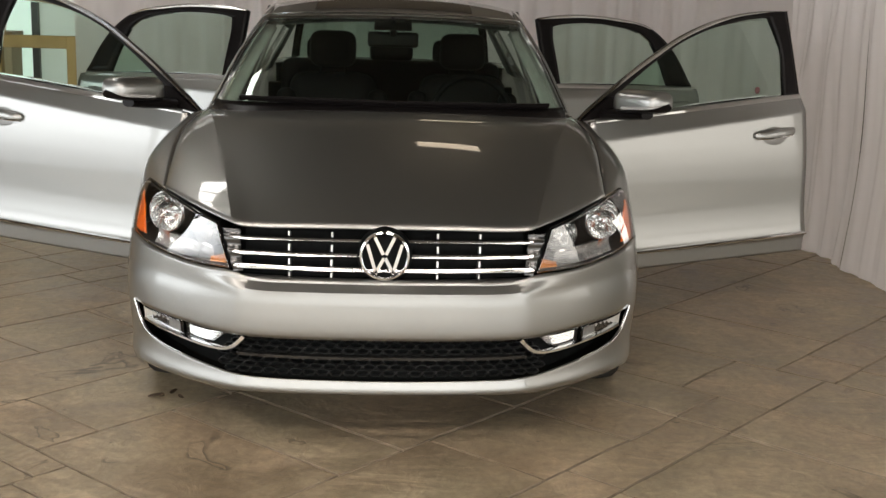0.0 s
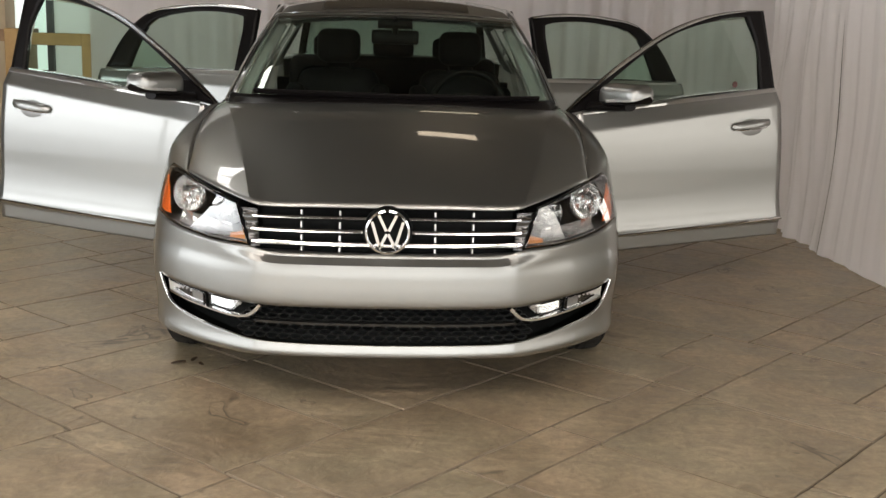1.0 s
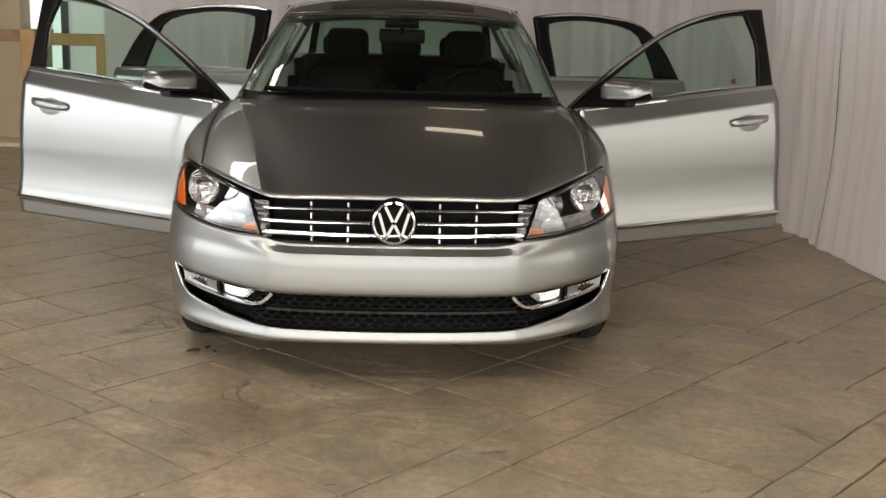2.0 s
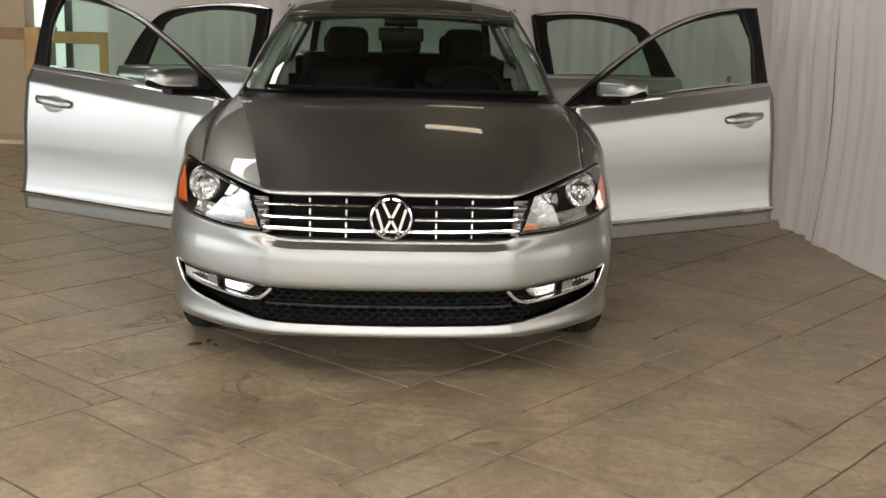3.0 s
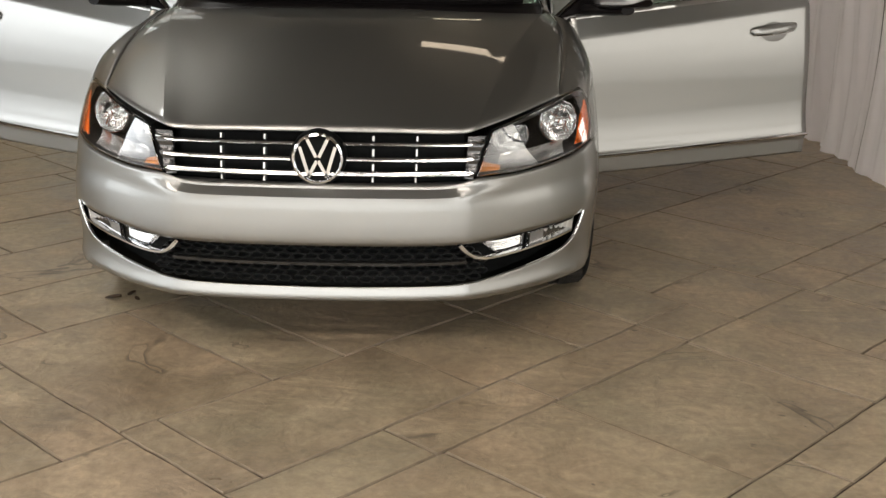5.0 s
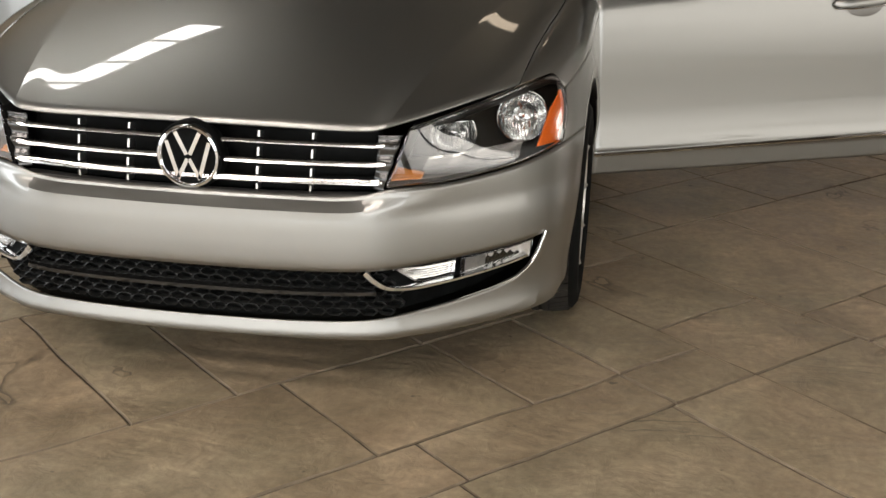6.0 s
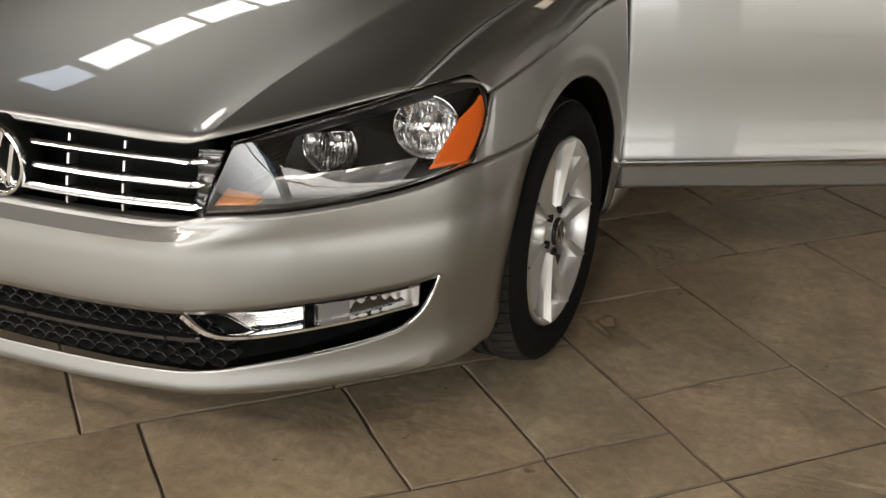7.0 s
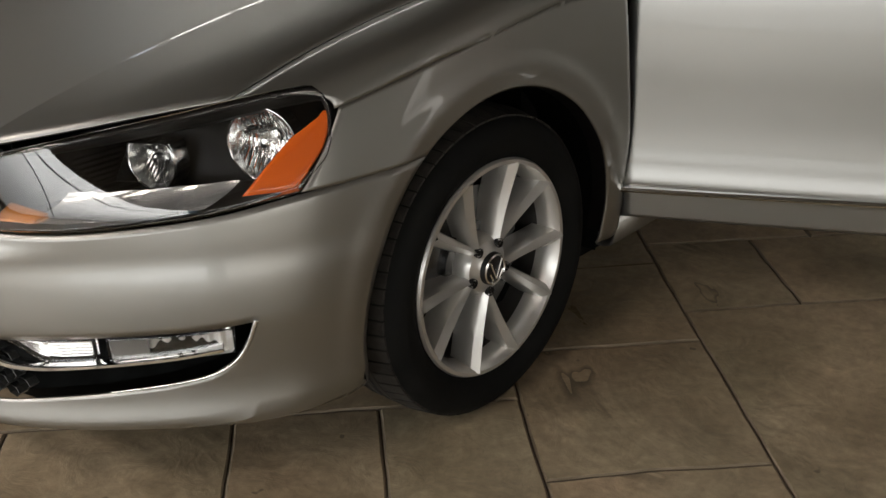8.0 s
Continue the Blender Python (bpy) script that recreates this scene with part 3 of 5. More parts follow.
# fenders
def fender(sign):
    b = bmesh.new()

    def lamp_edge(z):
        return table(((0.632, 0.466), (0.70, 0.528), (0.757, 0.572), (0.80, 0.574)), z)

    def shoulder(y):
        return table(((0.46, 0.757), (0.566, 0.757), (0.8, 0.80), (1.1, 0.835), (1.41, 0.85)), y)

    SEAM = 0.634
    y_a = arch_front(SEAM)
    y_b = AXLE_Y + 0.012 + math.sqrt(ARCH_R ** 2 - (0.42 - AXLE_Z) ** 2)

    def nose(u, v):
        z = lerp(SEAM, 0.757, v)
        y = lerp(lamp_edge(z) + 0.002, y_a, u)
        return flared(side_point(y, lerp(SEAM, shoulder(y), v)))

    patch(b, nose, 16, 20)

    def over(u, v):
        y = lerp(y_a, y_b, u)
        return flared(side_point(y, lerp(arch_z(y), shoulder(y), v ** 1.15 if 0.05 < u < 0.95 else v)))

    patch(b, over, 44, 20)

    def tail(u, v):
        y = lerp(y_b, 1.402 - 0.012 * smooth(v), u)
        return flared(side_point(y, lerp(0.42, shoulder(y), v)))

    patch(b, tail, 6, 20)

    def foot(u, v):
        z = lerp(0.245, 0.42, v)
        y = lerp(AXLE_Y + 0.012 + math.sqrt(ARCH_R ** 2 - (z - AXLE_Z) ** 2), 1.402, u)
        return flared(side_point(y, z))

    patch(b, foot, 6, 10)

    def top(u, v):
        y = lerp(0.566, 1.39, u)
        p0, p2 = flared(side_point(y, shoulder(y))), spline(GAP, u * 5) + Vector((0.0008, 0, 0))
        below = flared(side_point(y, shoulder(y) - 0.012))
        d = (p0 - below)
        d.y = 0
        d.normalize()
        h = max(0.0, (p2.z - p0.z)) * 0.80 + 0.004
        p1 = p0 + d * h
        p1.y = lerp(p0.y, p2.y, 0.4)
        p1 = Vector((0.834, 0.575, 0.798)).lerp(p1, smooth(u * 5))
        return p0 * (1 - v) ** 2 + p1 * 2 * v * (1 - v) + p2 * v * v

    patch(b, top, 40, 12)

    # rolled lip of the wheel arch
    def lip(u, v):
        a = lerp(radians(-8), radians(188), u)
        y, z = AXLE_Y + 0.012 - ARCH_R * math.cos(a), AXLE_Z + ARCH_R * math.sin(a)
        p = side_point(y, max(z, 0.25))
        q = Vector((p.x - 0.003, y, z))
        inset = (0.0, 0.006, 0.045)[round(v * 2)]
        grow = (0.0, -0.005, -0.005)[round(v * 2)]
        return q + Vector((-inset, -grow * -math.cos(a), grow * math.sin(a)))

    edge = bmesh.new()
    patch(edge, lip, 60, 2)
    part("arch_lip", put(edge, sign), TRIM_BLACK, car, "", 35)
    return part("fender", put(b, sign), PAINT, car, "", 35, thick=0.004, weld=0.0006)


for sign in (1, -1):
    fender(sign)
    # wheel housing
    b = bmesh.new()

    def liner(u, v):
        a = lerp(radians(-15), radians(195), u)
        return Vector((lerp(0.875, 0.55, v), AXLE_Y + 0.012 - (ARCH_R + 0.012) * math.cos(a), AXLE_Z + (ARCH_R + 0.012) * math.sin(a)))

    patch(b, liner, 40, 4)
    box(b, (0.5, AXLE_Y - 0.4, 0.2), (0.55, AXLE_Y + 0.4, 0.75))
    part("wheel_housing", put(b, sign), BLACK, car)


# ---------------- windscreen, pillars, roof, tail ----------------
def screen_base(u):
    x = 0.735 * u
    return Vector((x, 1.165 + 0.205 * abs(u) ** 6.0, 0.982 - 0.012 * u * u))


def screen_top(u):
    x = 0.600 * u
    return Vector((x, 1.915 + 0.12 * abs(u) ** 6.0, 1.338 - 0.022 * u * u))


def screen_point(u, v, out=0.0):
    a, b = screen_base(u), screen_top(u)
    p = a.lerp(b, v)
    bow = 0.022 * math.sin(math.pi * v)
    return p + Vector((0, -0.4, 0.9)).normalized() * (bow + out)


bm = bmesh.new()
patch(bm, lambda u, v: screen_point(2 * u - 1, lerp(0.02, 0.99, v)), 40, 24)
windscreen = part("windscreen", bm, GLASS, car, "green-tinted windscreen", 60, thick=0.005)
windscreen.visible_shadow = False
# black border of the glass
bm = bmesh.new()
for sign in (1, -1):
    b = bmesh.new()
    patch(b, lambda u, v: screen_point(lerp(0.978, 1.0, u), v, -0.010), 3, 24)
    merge(bm, put(b, sign))
patch(bm, lambda u, v: screen_point(2 * u - 1, lerp(-0.07, 0.05, v), 0.004), 40, 3)
patch(bm, lambda u, v: screen_point(2 * u - 1, lerp(0.965, 1.0, v), -0.010), 40, 2)
part("screen_border", bm, TRIM_BLACK, car, thick=0.003)
# cowl
bm = bmesh.new()
patch(bm, lambda u, v: Vector(((2 * u - 1) * 0.77, lerp(hood_end(abs(2 * u - 1) * 0.77).y - 0.06, screen_base(2 * u - 1).y + 0.03, v), lerp(hood_end(abs(2 * u - 1) * 0.77).z - 0.035, screen_base(2 * u - 1).z - 0.012, v))), 30, 3)
part("cowl", bm, BLACK, car, thick=0.01)




def roof_line(y):
    return spline([1.338, 1.395, 1.420, 1.415, 1.385, 1.325], (y - 1.93) / 1.67 * 5)


def roof_half(y):
    return table(((1.93, 0.605), (2.5, 0.615), (3.2, 0.60), (3.6, 0.57)), y)


def roof_point(u, v):
    """u across from -1 to 1, v from the windscreen to the rear window."""
    y = lerp(screen_top(u).y, 3.6 - 0.08 * u * u, v)
    return Vector((roof_half(y) * u, y, roof_line(y) - 0.05 * abs(u) ** 2.6))


bm = bmesh.new()
patch(bm, lambda u, v: roof_point(2 * u - 1, v), 36, 36)
part("roof", bm, PAINT, car, "silver roof with a dark sunroof", 40, thick=0.02)
bm = bmesh.new()
patch(bm, lambda u, v: roof_point((2 * u - 1) * 0.62, lerp(0.09, 0.42, v)) + Vector((0, 0, 0.002)), 36, 24)
part("sunroof", bm, GLOSS_BLACK, car, "dark glass sunroof panel")
bm = bmesh.new()
patch(bm, lambda u, v: roof_point((2 * u - 1) * 0.97, lerp(0.01, 0.99, v)) - Vector((0, 0, 0.035)), 20, 20)
part("headliner", bm, HEADLINER, car, "light grey headliner")

# pillars and cant rails of both sides
for sign in (1, -1):
    b = bmesh.new()

    def pillar(u, v):
        t = u
        a = spline([screen_point(1.0, 0.0), screen_point(1.0, 0.5), screen_point(1.0, 1.0), roof_point(1.0, 0.35), roof_point(1.0, 0.7), roof_point(1.0, 1.0)], t * 5)
        base = Vector((0.045, 0.05, -0.035)).lerp(Vector((0.06, 0.0, -0.055)), smooth(t * 2.2))
        k = v
        mid = Vector((base.x * k, base.y * k, base.z * k + 0.016 * math.sin(math.pi * k)))
        return a + mid

    patch(b, pillar, 50, 6)
    part("roof_pillar", put(b, sign), PAINT, car, "", 50, thick=0.02)
    b = bmesh.new()
    patch(b, lambda u, v: pillar(u, 1.0) + Vector((-0.004 - 0.016 * v, 0.01, -0.006 * v)), 50, 2)
    part("door_seal", put(b, sign), TRIM_BLACK, car, "", 50, thick=0.012)
    b = bmesh.new()
    tube(b, [pillar(t / 40, 0.02) + Vector((0.004, -0.002, 0.006)) for t in range(0, 17)], 0.0045, 6)
    tube(b, [screen_point(t / 20, 1.0) + Vector((0, -0.004, 0.010)) for t in range(0, 21)], 0.004, 6)
    part("screen_moulding", put(b, sign), SLAT_CHROME, car, "thin bright moulding round the windscreen")
    # centre pillar
    b = bmesh.new()
    patch(b, lambda u, v: Vector((table(((0, 0.87), (0.62, 0.85), (1, 0.655)), v), lerp(2.52, 2.66, u) + 0.04 * v, lerp(0.26, 1.36, v))), 3, 14)
    part("centre_pillar", put(b, sign), TRIM_BLACK, car, thick=0.06)
    # sill
    b = bmesh.new()
    prof = [(0.80, 0.20), (0.865, 0.205), (0.885, 0.24), (0.875, 0.285), (0.82, 0.31), (0.74, 0.31)]
    patch(b, lambda u, v: Vector((spline([Vector(p) for p in prof], v * 5).x, lerp(1.405, 3.55, u), spline([Vector(p) for p in prof], v * 5).y)), 10, 14)
    part("sill", put(b, sign), PAINT, car, thick=0.01)
    # rear quarter panel with its arch
    b = bmesh.new()

    def quarter_x(y, z):
        w = table(((3.5, 0.915), (4.2, 0.905), (4.6, 0.86), (4.84, 0.74)), y)
        return w - table(((0.2, 0.06), (0.5, 0.0), (0.8, 0.012), (0.95, 0.06), (1.02, 0.12)), z)

    def quarter(u, v):
        y = lerp(3.52, 4.84, u)
        arch = 0.325 + math.sqrt(max(0.0, 0.37 ** 2 - (y - 3.75) ** 2)) if abs(y - 3.75) < 0.37 else 0.24
        z = lerp(arch, 1.0, v)
        return Vector((quarter_x(y, z), y, z))

    patch(b, quarter, 60, 18)

    def c_pillar(u, v):
        z = lerp(0.96, 1.33, v)
        return Vector((table(((0.96, 0.84), (1.33, 0.60)), z), lerp(3.52 - 0.0 * v, lerp(4.15, 3.62, v), u), z))

    patch(b, c_pillar, 8, 10)
    part("rear_quarter", put(b, sign), PAINT, car, "", 40, thick=0.008)

bm = bmesh.new()
patch(bm, lambda u, v: Vector((lerp(-1, 1, u) * lerp(0.57, 0.66, v), lerp(3.6, 4.18, v) - 0.08 * (2 * u - 1) ** 2, lerp(1.325, 1.03, v) + 0.02 * math.sin(math.pi * v) - 0.02 * (2 * u - 1) ** 2)), 20, 12)
rear_window = part("rear_window", bm, GLASS, car, thick=0.005)
rear_window.visible_shadow = False
bm = bmesh.new()
patch(bm, lambda u, v: Vector(((2 * u - 1) * 0.78, 4.12 + 0.70 * v, spline([1.03, 1.035, 1.03, 0.80, 0.5, 0.25], 5 * v) - 0.03 * (2 * u - 1) ** 2)) + Vector((0, -0.10 * (2 * u - 1) ** 4, 0)), 20, 20)
part("boot_lid", bm, PAINT, car, thick=0.01)
bm = bmesh.new()
box(bm, (-0.80, 0.5, 0.17), (0.80, 4.7, 0.22))
part("underbody", bm, BLACK, car, smooth_angle=0)


# ---------------- wheels ----------------
def wheel(sign, y):
    """An alloy wheel with ten paired spokes, its outer face at x = 0."""
    root = new("wheel")
    root.parent = car
    root.matrix_local = pose(sign * 0.893, y, AXLE_Z) @ pose(0, 0, 0, 0, 0, 0 if sign > 0 else 180) @ Matrix.Diagonal((1, 0.982, 0.982, 1))
    b = bmesh.new()
    lathe(b, [(0.232, -0.02), (0.240, -0.006), (0.252, 0.001), (0.275, 0.015), (0.300, 0.011), (0.320, -0.003), (0.329, -0.026), (0.333, -0.05), (TYRE_R, -0.10), (0.333, -0.16), (0.322, -0.19), (0.29, -0.21), (0.23, -0.205)], 64)
    part("tyre", b, RUBBER, root, "black rubber tyre", 50)
    # tread: two ribs and two rows of shoulder blocks
    b = bmesh.new()
    for h in (-0.088, -0.122):
        lathe(b, [(0.3322, h - 0.003), (0.3372, h), (0.3376, h + 0.016), (0.3322, h + 0.020)], 64)
    for k in range(62):
        m = Matrix.Rotation(k * math.tau / 62, 4, "X")
        for h0, h1, skew in ((-0.066, -0.012, 0.006), (-0.192, -0.146, -0.006)):
            c = []
            for h in (h0, h1):
                top = 0.3374 - 9.0 * max(0.0, abs(h + 0.10) - 0.055) ** 2 * (1.0 if h > -0.1 else 1.3)
                for z in (top - 0.006, top):
                    for t in (-0.0145, 0.0145):
                        c.append(b.verts.new(m @ Vector((h, t + skew * (h == h1), z))))
            for f in ((0, 1, 3, 2), (4, 6, 7, 5), (0, 4, 5, 1), (2, 3, 7, 6), (0, 2, 6, 4), (1, 5, 7, 3)):
                b.faces.new([c[i] for i in f])
    part("tread", b, TREAD, root, "dusty tread blocks", 25, weld=0)
    b = bmesh.new()
    lathe(b, [(0.236, -0.012), (0.240, -0.004), (0.236, 0.002), (0.228, 0.002), (0.222, -0.008), (0.215, -0.03), (0.212, -0.05)], 72)
    for k in range(5):
        for half in (-1, 1):
            a = k * math.tau / 5 + radians(55) + half * radians(17.0)
            d, c = Vector((0, math.cos(a), math.sin(a))), Vector((0, -math.sin(a), math.cos(a)))
            r0, r1 = 0.052, 0.230
            lean = half * 0.012

            def spoke(u, v):
                r = lerp(r0, r1, u)
                w = lerp(0.0110, 0.0205, u ** 1.1)
                across = (2 * v - 1)
                ridge = (1 - abs(across)) * 0.020
                h = -0.026 + 0.022 * u ** 1.6 + ridge - 0.018 * (abs(across) > 0.99)
                shift = -lean * (1 - u) * 1.2
                return d * r + c * (across * w + shift) + Vector((h - 0.008, 0, 0))

            patch(b, spoke, 10, 8)
            for edge in (0.0, 1.0):
                patch(b, lambda u, v, edge=edge: spoke(u, edge) - Vector((0.03 * v, 0, 0)), 10, 1)
    lathe(b, [(0.070, -0.06), (0.066, -0.034), (0.058, -0.022), (0.04, -0.015), (0.036, -0.012)], 40)
    # the barrel's alloy is coloured darker for the shade between the spokes
    inner = bmesh.new()
    lathe(inner, [(0.2125, -0.05), (0.210, -0.08), (0.206, -0.17), (0.225, -0.195)], 72)
    part("rim_barrel", inner, SHADED_BARREL, root, "inner barrel of the rim, coloured dark for the shade behind the spokes", 40)
    part("rim", b, ALLOY, root, "silver alloy rim with ten spokes", 28)
    b = bmesh.new()
    lathe(b, [(0.036, -0.02), (0.036, -0.006), (0.033, -0.002), (0.001, 0.001)], 32)
    cap = part("hub_cap", b, HOUSING, root, "dark hub cap with a chrome ring")
    b = bmesh.new()
    lathe(b, [(0.031, -0.003), (0.034, 0.000), (0.031, 0.002), (0.0285, -0.001)], 32)
    for u0, v0, u1, v1 in ((-0.018, 0.02, 0, -0.02), (0.018, 0.02, 0, -0.02), (-0.02, -0.004, -0.01, -0.022), (0.02, -0.004, 0.01, -0.022)):
        tube(b, [(0.002, u0, v0), (0.002, u1, v1)], 0.0025, 6)
    part("hub_ring", b, SATIN, root)
    for k in range(5):
        a = k * math.tau / 5 + radians(55)
        b = bmesh.new()
        lathe(b, [(0.0105, -0.012), (0.0105, -0.022), (0.006, -0.024), (0.006, -0.014), (0.001, -0.013)], 14, centre=(0.0, 0.056 * math.cos(a), 0.056 * math.sin(a)))
        part("wheel_bolt", b, HOUSING, root)
    b = bmesh.new()
    lathe(b, [(0.165, -0.10), (0.165, -0.075), (0.09, -0.072), (0.09, -0.06), (0.05, -0.058)], 40)
    part("brake_disc", b, END_PLATE, root)
    # black disc added across the wheel so the gaps between spokes stay dark
    b = bmesh.new()
    lathe(b, [(0.204, -0.125), (0.16, -0.115), (0.05, -0.11), (0.01, -0.11)], 40)
    part("brake_shield", b, BLACK, root)
    return root


for sign in (1, -1):
    for y in (AXLE_Y, 3.75):
        wheel(sign, y)


# ---------------- grille, badge, lamps, intakes ----------------
def skin(s, z, depth=0.0):
    """A point behind (depth > 0) or before the nose's skin, along its normal; s below 0 is the other side."""
    sg = -1 if s < 0 else 1
    s = abs(s)
    p = belt(s, z)
    du = belt(min(s + 0.03, 11), z) - belt(max(s - 0.03, 0), z)
    if s < 0.03:
        du = Vector((1, 0, 0))
    dv = belt(s, z + 0.004) - belt(s, z - 0.004)
    n = dv.cross(du).normalized()
    p = p + n * depth
    return Vector((sg * p.x, p.y, p.z))


def strip(bm, path, width, depth, front=0.0, n=40):
    """A raised moulding along path(t) -> (s, z): a rounded ridge of that width, from front to depth behind the skin."""
    def f(u, v):
        s, z = path(u)
        s2, z2 = path(min(u + 0.01, 1.0))
        s1, z1 = path(max(u - 0.01, 0.0))
        t = skin(s2, z2) - skin(s1, z1)
        here = skin(s, z)
        nrm = (skin(s, z, 0.01) - here).normalized()
        side = t.cross(nrm).normalized()
        w = width(u) if callable(width) else width
        prof = ((-0.5, 1.0), (-0.5, 0.25), (-0.3, 0.0), (0.3, 0.0), (0.5, 0.25), (0.5, 1.0))[round(v * 5)]
        return here + side * (prof[0] * w) + nrm * lerp(front, depth, prof[1])
    patch(bm, f, n, 5)




def lamp_edge(z):
    return table(((0.632, 0.466), (0.70, 0.528), (0.757, 0.572), (0.80, 0.574)), z)


def lamp_inner(z):
    """Where a headlight begins beside the grille: its inner edge leans outwards."""
    return 2.86 + 0.48 * clamp((z - 0.592) / 0.14)


grille = part("grille_back", (lambda b: (patch(b, lambda u, v: skin(lerp(-3.05, 3.05, u), lerp(0.570, 0.720, v), 0.075), 60, 8), b)[1])(bmesh.new()), BLACK, car, "black radiator grille with chrome slats")
for z, h in ((0.692, 0.009), (0.648, 0.0112), (0.605, 0.0130), (0.5735, 0.004)):
    bm = bmesh.new()
    reach = lamp_inner(z) - 0.05 if z > 0.58 else 2.6

    def bar(u, v, z=z, h=h, reach=reach):
        s = lerp(-reach, reach, u)
        prof = ((-0.5, 0.030), (-0.5, 0.004), (-0.45, 0.0), (-0.15, 0.0010), (0.15, 0.0022), (0.44, 0.0042), (0.5, 0.008), (0.5, 0.030))[round(v * 7)]
        tip = 1 - 0.75 * smooth((abs(s) - reach + 0.22) / 0.22)
        return skin(s, z + prof[0] * h * tip + 0.006 * smooth((abs(s) - 2.4) / 0.7), prof[1] + 0.002 - 0.004 * smooth((abs(s) - 2.5) / 0.3))

    patch(bm, bar, 110, 7)
    part("slat", bm, SLAT_CHROME if z > 0.58 else SATIN_DARK, grille, "chrome grille slat", 35)
for x_s in (-1.39, -0.73, 0.73, 1.39):
    for z0, z1 in ((0.702, 0.716), (0.658, 0.678), (0.615, 0.634), (0.579, 0.592)):
        bm = bmesh.new()
        c = [skin(x_s + dx, z, d) for dx in (-0.012, 0.012) for z in (z0, z1) for d in (0.012, 0.040)]
        v = [bm.verts.new(p) for p in c]
        for f in ((0, 1, 3, 2), (4, 6, 7, 5), (0, 4, 5, 1), (2, 3, 7, 6), (0, 2, 6, 4), (1, 5, 7, 3)):
            bm.faces.new([v[k] for k in f])
        part("grille_rib", bm, SATIN_TRIM, grille, "", 0)
for sg in (-1, 1):
    # bright end plate of the grille against the headlight
    bm = bmesh.new()

    def end_plate(u, v):
        z = lerp(0.582, 0.716, v)
        s = lerp(lamp_inner(z) - lerp(0.34, 0.50, v), lamp_inner(z) - 0.015, u)
        return skin(sg * s, z, lerp(0.030, 0.008, u) + 0.003 * math.sin(math.pi * 7 * v))

    patch(bm, end_plate, 8, 28)
    part("grille_end", bm, END_PLATE, grille, "bright end plate of the grille", 30, thick=0.004)

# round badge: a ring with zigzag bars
B_Z, B_Y = 0.650, 0.034
badge = part("badge", (lambda b: (lathe(b, [(0.001, B_Y + 0.012), (0.070, B_Y + 0.012), (0.080, B_Y + 0.012), (0.084, B_Y + 0.018), (0.084, B_Y + 0.05)], 56, "y", (0, 0, B_Z)), b)[1])(bmesh.new()), BLACK, car, "round chrome and black emblem")
bm = bmesh.new()
lathe(bm, [(0.0655, B_Y + 0.014), (0.0665, B_Y + 0.004), (0.0705, B_Y), (0.0755, B_Y + 0.002), (0.0775, B_Y + 0.008), (0.0775, B_Y + 0.016)], 64, "y", (0, 0, B_Z))
part("badge_ring", bm, CHROME, badge, "chrome ring", 40)


def stroke(bm, a, b, w):
    a, b = Vector(a), Vector(b)
    d = (b - a).normalized()
    n = Vector((-d.y, d.x)) * w / 2
    q = [a + n, a - n, b - n, b + n]
    lowp = [bm.verts.new((p.x, B_Y + 0.014, B_Z + p.y)) for p in q]
    m = [a + n * 0.7, a - n * 0.7, b - n * 0.7, b + n * 0.7]
    high = [bm.verts.new((p.x, B_Y + 0.004, B_Z + p.y)) for p in m]
    bm.faces.new(high)
    for k in range(4):
        bm.faces.new((lowp[k], lowp[(k + 1) % 4], high[(k + 1) % 4], high[k]))


for sg in (-1, 1):
    for a, b in (((0.030, 0.058), (0.004, 0.004)), ((0.053, 0.036), (0.026, -0.054)), ((0.028, -0.056), (0.002, -0.006))):
        bm = bmesh.new()
        stroke(bm, (sg * a[0], a[1]), (sg * b[0], b[1]), 0.014)
        part("badge_bar", bm, CHROME, badge, "", 20, weld=0)


def lamp_rear(z):
    return table(((0.632, 0.467), (0.70, 0.538), (0.74, 0.564), (0.765, 0.569), (0.782, 0.566), (0.797, 0.545)), z)


def lens_top(s):
    return lamp_top(s) - 0.003 if s < 4.6 else table(((4.6, lamp_top(4.6) - 0.003), (5.0, 0.785), (5.4, 0.794), (5.75, 0.798), (6.0, 0.793), (6.15, 0.780), (6.28, 0.755)), s)


